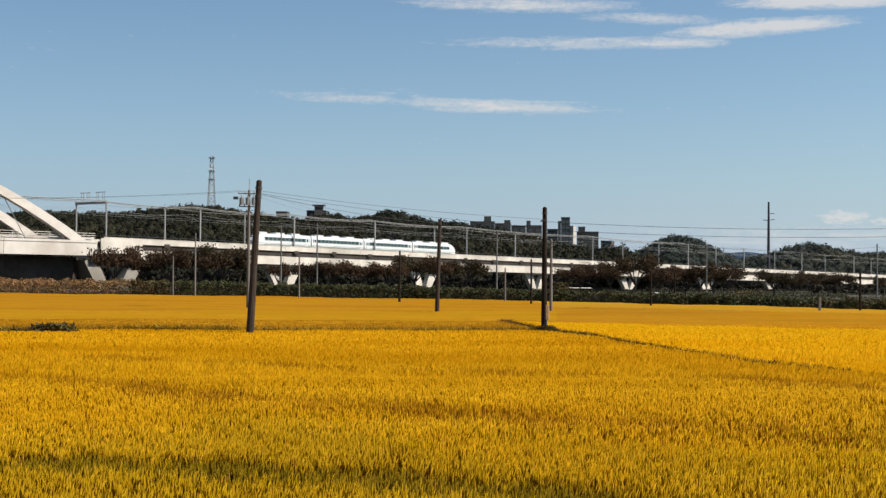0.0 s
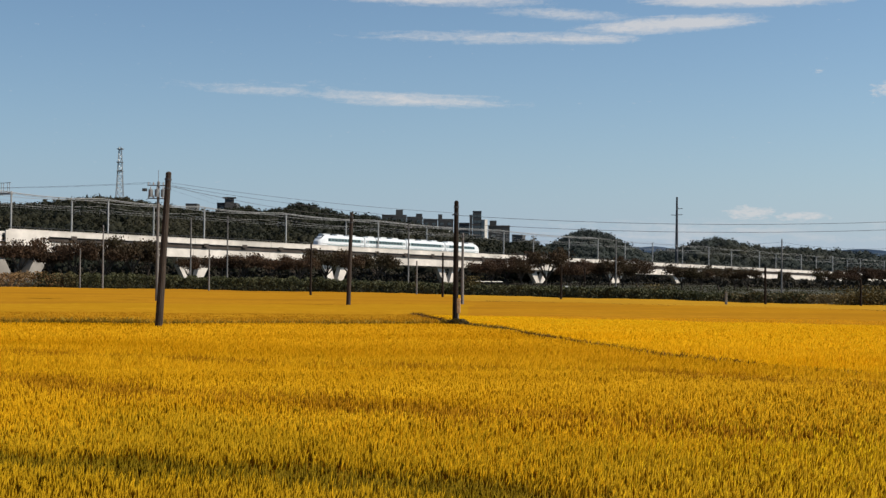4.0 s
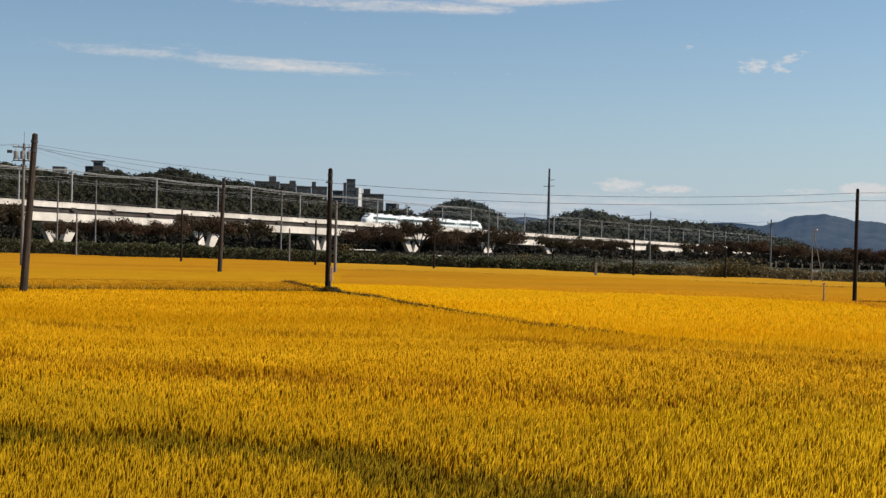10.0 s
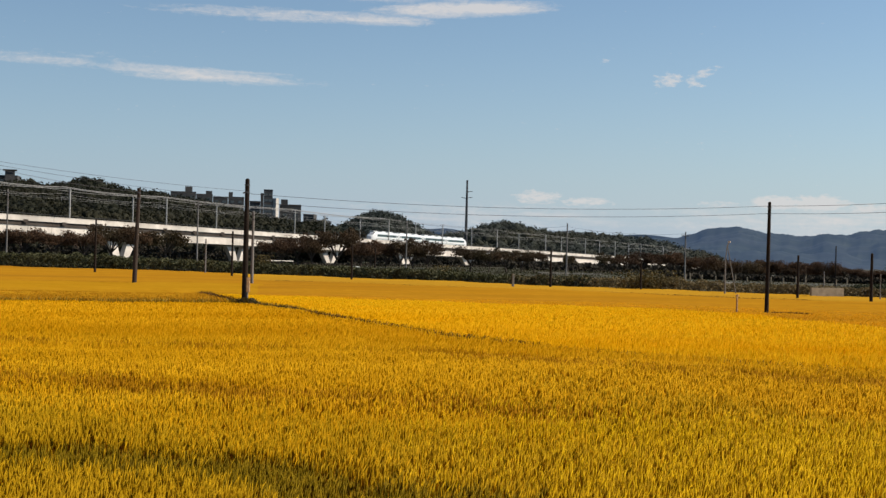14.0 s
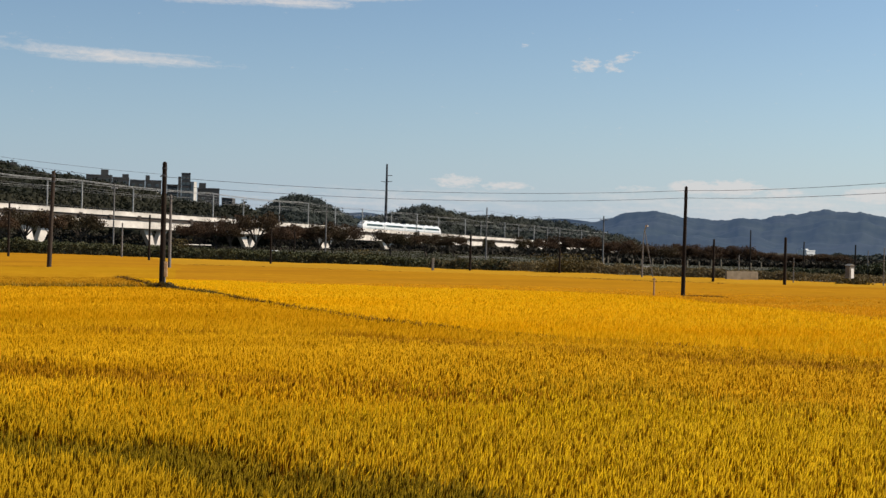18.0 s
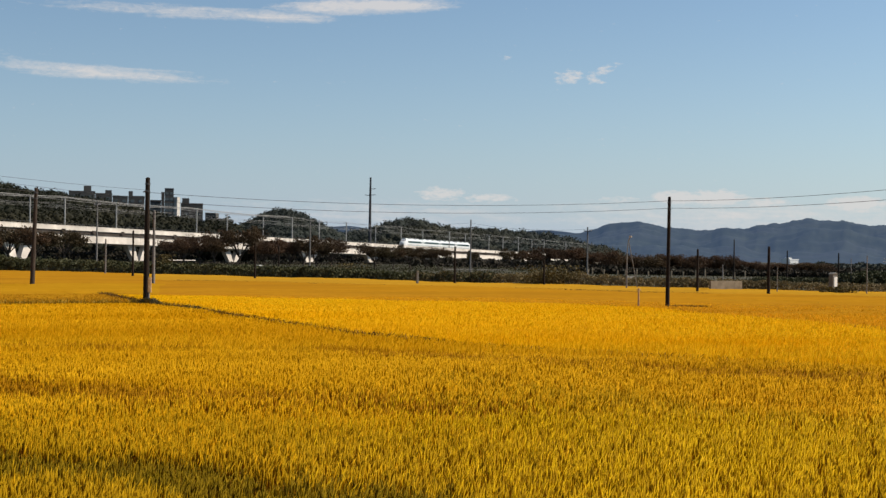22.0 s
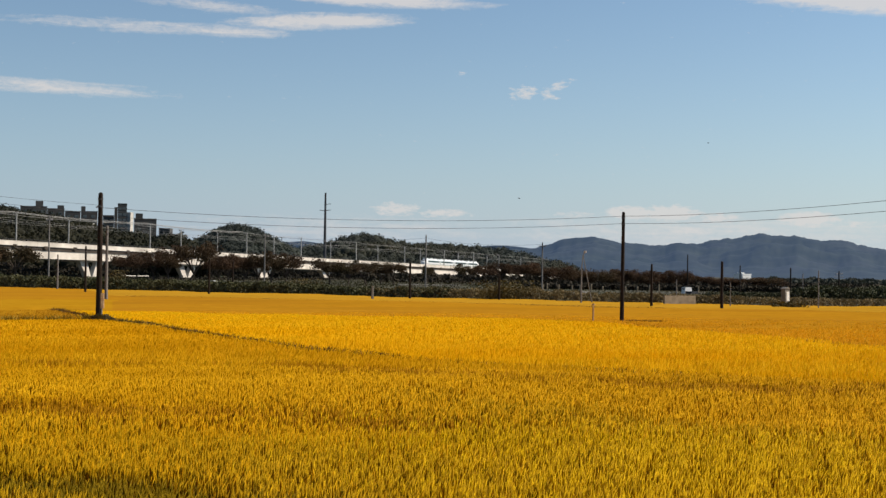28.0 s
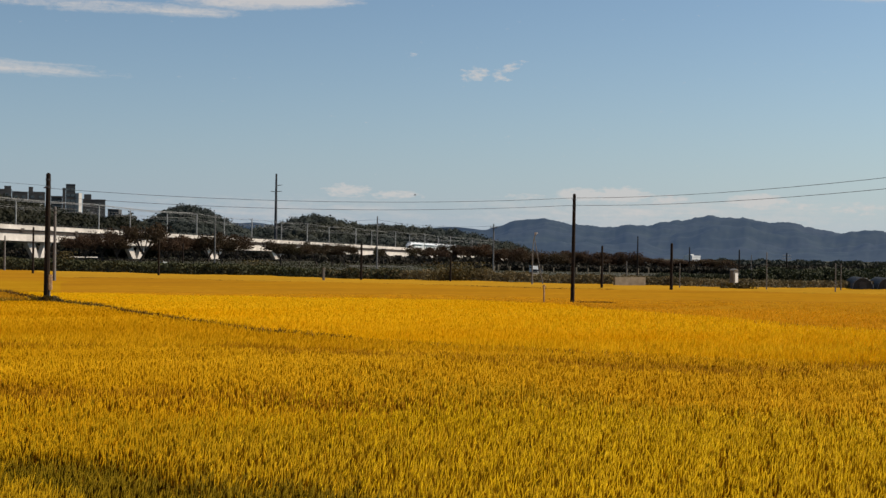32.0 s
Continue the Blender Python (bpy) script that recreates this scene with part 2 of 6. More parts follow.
GOLD = dict(scale=2.2, rough=0.65, spec=0.03, island=0.36, leaf=0.34, stain_scale=0.11, stretch=(0.35, 1.0, 1.0))
CROP = dict(scale=0.9, rough=0.9, spec=0.0, bump=0.7, fine=7.0, stain_scale=0.10, stretch=(0.3, 1.0, 1.0))
M = {
    "rice_brown": material("rice_brown", (0.18, 0.07517, 0.0016), (0.591, 0.2881, 0.0088), stain=(0.317, 0.1421, 0.0022), **GOLD),
    "rice_olive": material("rice_olive", (0.48, 0.288, 0.002), (0.77, 0.488, 0.012), stain=(0.61, 0.38, 0.0036), **GOLD),
    "rice_near": material("rice_near", (0.411, 0.194, 0.0016), (0.797, 0.4606, 0.012), stain=(0.492, 0.245, 0.0022), **GOLD),
    "rice_front": material("rice_front", (0.30, 0.164, 0.002), (0.58, 0.35, 0.012), stain=(0.40, 0.230, 0.0034), **GOLD),
    "rice_right": material("rice_right", (0.573, 0.2822, 0.002), (0.799, 0.4959, 0.012), stain=(0.67, 0.3499, 0.0022), **GOLD),
    "rice_back": material("rice_back", (0.518, 0.2381, 0.007), (0.738, 0.3704, 0.013), stain=(0.479, 0.2234, 0.009), **GOLD),
    "rice_left": material("rice_left", (0.33, 0.1519, 0.006), (0.472, 0.2411, 0.013), stain=(0.33, 0.1617, 0.007), **GOLD),
    # Dark olive rice: a band of shadow painted into the plants' colour.
    "rice_green": material("rice_green", (0.070, 0.042, 0.0014), (0.29, 0.185, 0.007), scale=2.0, rough=0.6, island=0.6, leaf=0.2, stain=(0.15, 0.098, 0.003), spec=0.03, stain_scale=0.4),
    "top_near": material("top_near", (0.315, 0.1509, 0.002), (0.459, 0.244, 0.0049), stain=(0.367, 0.1803, 0.0022), **CROP),
    "top_right": material("top_right", (0.374, 0.1872, 0.0022), (0.484, 0.2715, 0.0049), stain=(0.418, 0.2225, 0.0032), **CROP),
    "top_back": material("top_back", (0.279, 0.1264, 0.007), (0.369, 0.1754, 0.011), stain=(0.269, 0.1196, 0.009), **CROP),
    "top_left": material("top_left", (0.292, 0.1382, 0.006), (0.388, 0.198, 0.011), stain=(0.292, 0.145, 0.007), **CROP),
    "top_strip": material("top_strip", (0.316, 0.1578, 0.011), (0.395, 0.2117, 0.018), stain=(0.305, 0.1578, 0.013), **CROP),
    # Straw colour darkened to stand for the shade deep between the stalks.
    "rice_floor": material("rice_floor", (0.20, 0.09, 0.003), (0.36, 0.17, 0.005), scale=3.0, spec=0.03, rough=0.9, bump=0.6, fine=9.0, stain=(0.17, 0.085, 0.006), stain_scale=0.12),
    "olive_weed": material("olive_weed", (0.14, 0.095, 0.010), (0.44, 0.29, 0.03), scale=1.5, rough=0.85, island=0.6, leaf=0.2),
    "soil": material("soil", (0.025, 0.024, 0.012), (0.06, 0.052, 0.028), scale=0.4, rough=0.95, bump=0.4, stain=(0.044, 0.046, 0.020), stain_scale=0.02),
    "weed": material("weed", (0.026, 0.026, 0.008), (0.13, 0.088, 0.022), scale=1.5, rough=0.8, island=0.6, leaf=0.2),
    "dry_weed": material("dry_weed", (0.13, 0.071, 0.030), (0.34, 0.19, 0.08), scale=0.6, rough=0.9, island=0.6, leaf=0.15, stain=(0.085, 0.066, 0.026), stain_scale=0.08),
    "hedge": material("hedge", (0.011, 0.015, 0.005), (0.074, 0.073, 0.023), scale=0.5, rough=0.75, island=0.55, leaf=0.15, stain=(0.062, 0.056, 0.020), stain_scale=0.16),
    "cherry": material("cherry", (0.018, 0.012, 0.0075), (0.09, 0.046, 0.021), scale=0.35, rough=0.85, island=0.35, objects=0.35, leaf=0.35, stain=(0.036, 0.030, 0.0112), stain_scale=0.05),
    "bank_weed": material("bank_weed", (0.058, 0.047, 0.019), (0.19, 0.136, 0.062), scale=0.5, rough=0.85, island=0.4, leaf=0.3, stain=(0.100, 0.074, 0.032), stain_scale=0.06),
    "road_weed": material("road_weed", (0.095, 0.066, 0.030), (0.26, 0.175, 0.085), scale=0.5, rough=0.9, island=0.35, leaf=0.3, stain=(0.085, 0.076, 0.03), stain_scale=0.06),
    "bank_dry": material("bank_dry", (0.055, 0.026, 0.005), (0.20, 0.105, 0.02), scale=1.5, rough=0.9, island=0.5, leaf=0.2),
    "rough": material("rough", (0.0096, 0.014, 0.0046), (0.062, 0.055, 0.018), scale=0.5, rough=0.8, island=0.5, leaf=0.15, stain=(0.05, 0.042, 0.018), stain_scale=0.05),
    # Undergrowth leaves near black: shade under viaduct and trees is painted in.
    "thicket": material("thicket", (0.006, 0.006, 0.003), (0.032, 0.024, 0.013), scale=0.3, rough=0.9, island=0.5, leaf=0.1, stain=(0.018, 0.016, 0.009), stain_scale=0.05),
    "shrub": material("shrub", (0.009, 0.015, 0.006), (0.052, 0.056, 0.019), scale=0.5, rough=0.8, island=0.5, leaf=0.15, stain=(0.036, 0.036, 0.014), stain_scale=0.1),
    "bark": material("bark", (0.028, 0.0208, 0.016), (0.08, 0.0624, 0.048), scale=6, rough=0.9, bump=0.5),
    "forest": material("forest", (0.003, 0.0047, 0.002), (0.0165, 0.0185, 0.006), scale=0.10, rough=0.85, island=0.45, leaf=0.22, stain=(0.024, 0.0215, 0.008), stain_scale=0.022),
    "forest_floor": material("forest_floor", (0.0096, 0.0134, 0.0048), (0.0288, 0.0312, 0.0106), scale=0.1, rough=0.95),
    # Forest again, with the haze of distance put into paler, bluer leaf colours.
    "hazy_forest": material("hazy_forest", (0.010, 0.015, 0.015), (0.034, 0.042, 0.032), scale=0.12, rough=0.9, island=0.25, leaf=0.2, stain=(0.032, 0.032, 0.018), stain_scale=0.02),
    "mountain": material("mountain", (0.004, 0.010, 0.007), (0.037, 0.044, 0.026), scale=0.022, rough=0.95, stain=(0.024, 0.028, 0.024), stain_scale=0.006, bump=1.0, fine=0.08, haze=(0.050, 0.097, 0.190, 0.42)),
    "concrete": material("concrete", (0.44, 0.395, 0.345), (0.64, 0.585, 0.515), scale=0.35, rough=0.85, bump=0.15, stain=(0.38, 0.345, 0.30), stain_scale=0.12),
    # Dark brown painted for shade under slab and bridge; the brackets share it.
    "shadow_brown": material("shadow_brown", (0.022, 0.016, 0.012), (0.055, 0.041, 0.032), scale=0.6, rough=0.8, bump=0.1, stain=(0.055, 0.045, 0.038), stain_scale=0.2),
    "worn_concrete": material("worn_concrete", (0.17, 0.155, 0.135), (0.30, 0.275, 0.24), scale=0.5, rough=0.9, bump=0.2, stain=(0.15, 0.135, 0.115), stain_scale=0.25),
    "old_concrete": material("old_concrete", (0.104, 0.096, 0.084), (0.2, 0.188, 0.168), scale=0.8, rough=0.9, bump=0.2),
    "pole_concrete": material("pole_concrete", (0.10, 0.094, 0.086), (0.19, 0.178, 0.165), scale=1.2, rough=0.85, bump=0.1, objects=0.4),
    "pole_wood": material("pole_wood", (0.008, 0.0062, 0.005), (0.030, 0.021, 0.015), scale=2.5, rough=0.85, bump=0.5, stretch=(6, 6, 0.4), spec=0.12),
    "pole_weathered": material("pole_weathered", (0.019, 0.0145, 0.0115), (0.066, 0.050, 0.039), scale=2.5, rough=0.85, bump=0.5, stretch=(6, 6, 0.4), spec=0.15),
    "white_paint": material("white_paint", (0.47, 0.43, 0.385), (0.57, 0.525, 0.475), scale=0.5, rough=0.45, stain=(0.40, 0.355, 0.31), stain_scale=0.2),
    "train_white": material("train_white", (0.55, 0.565, 0.565), (0.61, 0.62, 0.62), scale=0.8, rough=0.3),
    "train_teal": material("train_teal", (0.085, 0.15, 0.155), (0.12, 0.20, 0.205), scale=1.0, rough=0.35),
    "train_roof": material("train_roof", (0.44, 0.456, 0.456), (0.56, 0.576, 0.576), scale=1.0, rough=0.5),
    "train_dark": material("train_dark", (0.016, 0.016, 0.0176), (0.048, 0.048, 0.048), scale=2.0, rough=0.7),
    "mast_grey": material("mast_grey", (0.20, 0.20, 0.19), (0.34, 0.335, 0.32), scale=1.5, rough=0.6, objects=0.3),
    "cable": material("cable", (0.20, 0.195, 0.18), (0.30, 0.29, 0.27), scale=1.5, rough=0.6),
    "steel": material("steel", (0.16, 0.168, 0.168), (0.272, 0.28, 0.28), scale=2.0, rough=0.5, metal=0.5),
    "dark_steel": material("dark_steel", (0.028, 0.0296, 0.032), (0.072, 0.072, 0.076), scale=2.0, rough=0.55, metal=0.3),
    "wire": material("wire", (0.024, 0.024, 0.0256), (0.048, 0.048, 0.048), scale=2.0, rough=0.6),
    "porcelain": material("porcelain", (0.24, 0.224, 0.208), (0.36, 0.336, 0.32), scale=3.0, rough=0.3),
    # Two copies of the wall colour: dark for shaded fronts, pale for sunlit sides.
    "flats": material("flats", (0.036, 0.036, 0.035), (0.082, 0.078, 0.072), scale=0.15, rough=0.85, objects=0.3),
    "flats_sunlit": material("flats_sunlit", (0.368, 0.344, 0.304), (0.496, 0.464, 0.416), scale=0.15, rough=0.8),
    "asphalt": material("asphalt", (0.04, 0.04, 0.04), (0.088, 0.084, 0.08), scale=0.6, rough=0.9, bump=0.1),
    "vinyl": material("vinyl", (0.014, 0.016, 0.017), (0.04, 0.042, 0.042), scale=1.0, rough=0.75),
    "beige_wall": material("beige_wall", (0.13, 0.105, 0.07), (0.27, 0.22, 0.155), scale=1.5, rough=0.9, bump=0.2),
    "kei_white": material("kei_white", (0.60, 0.60, 0.58), (0.72, 0.72, 0.70), scale=2.0, rough=0.35),
    "pane": glass("pane", (0.018, 0.028, 0.030)),
    "bird": material("bird", (0.016, 0.016, 0.016), (0.04, 0.04, 0.04), scale=8, rough=0.8),
    "rust": material("rust", (0.24, 0.12, 0.045), (0.50, 0.34, 0.19), scale=9, rough=0.8),
}


# Mesh building.
class Shape:
    """Collects corners and faces for one mesh."""

    def __init__(self):
        self.v, self.f = [], []

    def add(self, verts, faces):
        k = len(self.v)
        self.v += [tuple(p) for p in verts]
        self.f += [tuple(i + k for i in f) for f in faces]
        return self

    def box(self, x, y, z, sx, sy, sz, m=None, b=0.0):
        """A box about its centre, with edges along z cut off by b."""
        hx, hy, hz = sx / 2, sy / 2, sz / 2
        if b:
            ring = [(-hx + b, -hy), (hx - b, -hy), (hx, -hy + b), (hx, hy - b), (hx - b, hy), (-hx + b, hy), (-hx, hy - b), (-hx, -hy + b)]
        else:
            ring = [(-hx, -hy), (hx, -hy), (hx, hy), (-hx, hy)]
        return self.prism([(a + x, c + y) for a, c in ring], z - hz, z + hz, m)

    def prism(self, ring, z0, z1, m=None):
        n = len(ring)
        vs = [Vector((a, c, z0)) for a, c in ring] + [Vector((a, c, z1)) for a, c in ring]
        if m is not None:
            vs = [m @ v for v in vs]
        fs = [tuple(range(n - 1, -1, -1)), tuple(range(n, 2 * n))] + [(i, (i + 1) % n, n + (i + 1) % n, n + i) for i in range(n)]
        return self.add(vs, fs)

    def rod(self, p0, p1, r0, r1=None, n=8):
        """A round, tapered bar from p0 to p1."""
        r1 = r0 if r1 is None else r1
        p0, p1 = Vector(p0), Vector(p1)
        q = (p1 - p0).to_track_quat("Z", "Y")
        ring = [q @ Vector((math.cos(2 * math.pi * i / n), math.sin(2 * math.pi * i / n), 0)) for i in range(n)]
        vs = [p0 + r * r0 for r in ring] + [p1 + r * r1 for r in ring]
        fs = [tuple(range(n - 1, -1, -1)), tuple(range(n, 2 * n))] + [(i, (i + 1) % n, n + (i + 1) % n, n + i) for i in range(n)]
        return self.add(vs, fs)

    def tube(self, points, radii, n=6):
        """A round bar through several points."""
        pts = [Vector(p) for p in points]
        k = len(pts)
        vs, fs = [], []
        for i, p in enumerate(pts):
            q = (pts[min(i + 1, k - 1)] - pts[max(i - 1, 0)]).to_track_quat("Z", "Y")
            vs += [p + q @ Vector((math.cos(2 * math.pi * j / n), math.sin(2 * math.pi * j / n), 0)) * radii[i] for j in range(n)]
        for i in range(k - 1):
            fs += [(i * n + j, i * n + (j + 1) % n, (i + 1) * n + (j + 1) % n, (i + 1) * n + j) for j in range(n)]
        fs += [tuple(range(n - 1, -1, -1)), tuple(range((k - 1) * n, k * n))]
        return self.add(vs, fs)

    def extrude(self, ring, x0, x1):
        """A profile in y and z, pulled along x."""
        n = len(ring)
        vs = [(x0, a, c) for a, c in ring] + [(x1, a, c) for a, c in ring]
        fs = [tuple(range(n)), tuple(range(2 * n - 1, n - 1, -1))] + [(i, n + i, n + (i + 1) % n, (i + 1) % n) for i in range(n)]
        return self.add(vs, fs)

    def mesh(self, name, mat, smooth=False):
        me = bpy.data.meshes.new(name)
        me.from_pydata(self.v, [], self.f)
        me.materials.append(mat)
        if smooth:
            me.polygons.foreach_set("use_smooth", [True] * len(me.polygons))
        return me


def part(name, shape, mat, parent, label="", at=None, smooth=False):
    """One mesh object under a thing or a part. shape: a Shape or a finished mesh."""
    me = shape.mesh(name, mat, smooth) if isinstance(shape, Shape) else shape
    ob = new(name, me)
    ob.parent = parent
    if at is not None:
        ob.matrix_basis = at
    return tagged(ob, label)


def thing(name, label, category, m=None, group="", kind="", mesh=None):
    ob = new(name, mesh)
    if m is not None:
        ob.matrix_basis = m
    return tagged(ob, label, category, group, kind)


def quick_mesh(name, verts, faces, mat, smooth=False):
    """A mesh from arrays; every face has the same number of corners."""
    verts, faces = np.asarray(verts, np.float32), np.asarray(faces, np.int32)
    me = bpy.data.meshes.new(name)
    k = faces.shape[1]
    me.vertices.add(len(verts))
    me.vertices.foreach_set("co", verts.ravel())
    me.loops.add(faces.size)
    me.loops.foreach_set("vertex_index", faces.ravel())
    me.polygons.add(len(faces))
    me.polygons.foreach_set("loop_start", np.arange(0, faces.size, k, dtype=np.int32))
    me.polygons.foreach_set("loop_total", np.full(len(faces), k, np.int32))
    if smooth:
        me.polygons.foreach_set("use_smooth", np.ones(len(faces), bool))
    me.update(calc_edges=True)
    me.materials.append(mat)
    return me


def out_at(azimuth, distance, z=0.0):
    a = radians(azimuth)
    return Vector((distance * math.sin(a), distance * math.cos(a), z))


def leaves(centres, size, rng, flat=0.5):
    """Small four-cornered leaves at the given places, turned at random."""
    n = len(centres)
    a = rng.normal(size=(n, 3))
    a[:, 2] *= flat
    a /= np.linalg.norm(a, axis=1, keepdims=True)
    b = np.cross(a, rng.normal(size=(n, 3)))
    b /= np.linalg.norm(b, axis=1, keepdims=True)
    s = (size * rng.uniform(0.6, 1.4, n))[:, None]
    v = np.stack([centres - a * s, centres + b * s * 0.55, centres + a * s, centres - b * s * 0.55], 1).reshape(-1, 3)
    return v, np.arange(4 * n).reshape(-1, 4)


def blades(x, y, z0, height, width, rng, segs=2, lean=0.35):
    """Curved, pointed blades standing at x, y."""
    n = len(x)
    lx, ly = lean * height * rng.normal(0.10, 0.42, n), lean * height * rng.normal(-0.45, 0.7, n)
    face = np.where(rng.uniform(0, 1, n) < 0.6, np.arctan2(lx, -ly) + rng.normal(0, 0.4, n), rng.uniform(-np.pi / 2, np.pi / 2, n))
    wx, wy = np.cos(face) * width / 2, np.sin(face) * width / 2
    rows = []
    for k in range(segs):
        u = k / segs
        wide = (0.6 + 0.8 * u) if u < 0.5 else (1.45 - 0.9 * u)
        cx, cy, cz = x + lx * u ** 2, y + ly * u ** 2, z0 + height * (u - 0.2 * u ** 3)
        rows.append(np.stack([cx - wx * wide, cy - wy * wide, cz], 1))
        rows.append(np.stack([cx + wx * wide, cy + wy * wide, cz], 1))
    rows.append(np.stack([x + lx, y + ly, z0 + height * 0.80], 1))
    k = len(rows)
    v = np.stack(rows, 1).reshape(-1, 3)
    base = (np.arange(n) * k)[:, None]
    tris = []
    for s in range(segs - 1):
        a = 2 * s
        tris += [[a, a + 1, a + 3], [a, a + 3, a + 2]]
    tris.append([k - 3, k - 2, k - 1])
    f = (base[:, None, :] + np.array(tris)[None]).reshape(-1, 3)
    return v, f


# The plan: ground, field edge, railway line.
EDGE = [(-170, 290), (-80, 250), (-37, 236), (0, 216), (32, 187), (57, 156), (77, 136), (103, 129), (190, 120)]
TREE_LINE = [(-24, 300), (-13, 300), (0, 310), (8, 330), (19, 395), (27, 425), (34, 430)]
RAIL_AZ, RAIL_P = 39.0, 253.0
RAIL_WAY = Vector((math.sin(radians(RAIL_AZ)), math.cos(radians(RAIL_AZ)), 0))
RAIL_OUT = Vector((-math.cos(radians(RAIL_AZ)), math.sin(radians(RAIL_AZ)), 0))


def parapet_z(s):
    return 12.5 - 0.0119 * (s - 188)


def on_line(s, p, z):
    v = RAIL_WAY * s + RAIL_OUT * p
    return Vector((v.x, v.y, z))


def s_at(azimuth, p):
    return p / math.tan(radians(RAIL_AZ - azimuth))


def lerp_line(points, u):
    """A point and its direction on a broken line, u metres from its start."""
    for (x0, y0), (x1, y1) in zip(points, points[1:]):
        d = math.hypot(x1 - x0, y1 - y0)
        if u <= d:
            break
        u -= d
    u = min(u, d)
    return x0 + (x1 - x0) * u / d, y0 + (y1 - y0) * u / d, (x1 - x0) / d, (y1 - y0) / d


def line_length(points):
    return sum(math.hypot(b[0] - a[0], b[1] - a[1]) for a, b in zip(points, points[1:]))


def off_line(x, y, points):
    """Distance of many places from a broken line."""
    best = np.full(len(x), 1e9)
    for (x0, y0), (x1, y1) in zip(points, points[1:]):
        d2 = (x1 - x0) ** 2 + (y1 - y0) ** 2
        u = np.clip(((x - x0) * (x1 - x0) + (y - y0) * (y1 - y0)) / d2, 0, 1)
        best = np.minimum(best, np.hypot(x - x0 - u * (x1 - x0), y - y0 - u * (y1 - y0)))
    return best


def make_ground():
    n, radii = 72, [0, 60, 200, 500, 1200, 2600, 4600]
    v, f = [(0, 0, 0)], []
    for r in radii[1:]:
        v += [(r * math.sin(2 * math.pi * i / n), r * math.cos(2 * math.pi * i / n), 0) for i in range(n)]
    f = [(0, 1 + (i + 1) % n, 1 + i) for i in range(n)]
    for k in range(len(radii) - 2):
        a, b = 1 + k * n, 1 + (k + 1) * n
        f += [(a + i, a + (i + 1) % n, b + (i + 1) % n, b + i) for i in range(n)]
    thing("ground", "flat brown and green farmland soil", "ground", kind="structure", mesh=Shape().add(v, f).mesh("ground", M["soil"]))
    # The farm road on a low bank, on which the viewer stands.
    s = Shape()
    prof = [(-9, 0), (-4, 2.3), (-3.6, 2.42), (2.0, 2.42), (2.4, 2.3), (6.5, 0)]
    s.add([(-200, a, c) for a, c in prof] + [(200, a, c) for a, c in prof], [(i, i + 1, 7 + i, 6 + i) for i in range(5)])
    thing("field_road", "grey farm road on a low grassy bank", "road", kind="structure", mesh=s.mesh("field_road", M["asphalt"]))


# Rice: several plots parted by narrow earth banks.
BANK_A = [(-90, 76), (-26, 81.5), (-16, 85.5), (-1, 86.5), (6.5, 90)]
BANK_C = [(4.2, 112), (6.5, 90), (8.6, 82), (10.4, 70), (12.2, 58.5), (14.8, 51.7), (17.2, 47.5), (24, 40)]
BANK_D = [(4.2, 106), (10, 103.6), (14, 101.6), (19.5, 99.4), (25, 96.4), (30, 94.6), (34, 93), (37.5, 89.5), (39.2, 83.5), (40, 76.5), (40.2, 70), (40.2, 63.5), (41.2, 57.5), (42.2, 53), (44, 36)]
BANK_F = [(13, 165), (18, 160.5), (23.3, 157.3), (28.7, 152.6), (35.4, 147), (45.7, 139.3), (51, 135), (57.7, 126.5), (66.8, 119.3), (95, 106)]
BANK_G = [(50, 106), (54.4, 101.7), (57, 97.4), (60.3, 94.2), (64, 91.9), (72, 86)]
BANK_L = [(-90, 124), (-37.7, 129), (-25.9, 132.6), (-14, 134), (-2, 136.5), (2.6, 139.5)]
BANK_P = [(34, 88.6), (42.1, 87.5), (44.4, 86.4)]
BROWN_BANDS = [[(-14, 45), (-8.1, 40.4), (-2.3, 36.2), (1.2, 33.6), (5.0, 31.6), (8.4, 28.4)], [(9.4, 47.0), (14.0, 42.8), (17.5, 38.8), (20.3, 36.0), (24.3, 35.6), (30, 36)], [(-13, 56), (-6, 52.5), (1, 50), (6, 48.5)]]
# Course of the painted shadow across the near paddy; plants are lower there.
SHADOW_BAND = [(-13, 25.4), (-6.2, 24.2), (-2.6, 23.1), (0.1, 22.2), (1.9, 20.4), (3.2, 18.6), (4.6, 16.7), (6.2, 14.5)]


def swell(x, y):
    """Slow rise and fall of the crop's top."""
    return 0.035 * np.sin(x * 0.21 + 1.3 * np.sin(y * 0.09)) + 0.03 * np.sin(y * 0.33 + 0.7 * np.sin(x * 0.13)) + 0.02 * np.sin(x * 0.53 - y * 0.61)


def along(line):
    """The corners of a broken line as two arrays."""
    return np.array([p[0] for p in line]), np.array([p[1] for p in line])


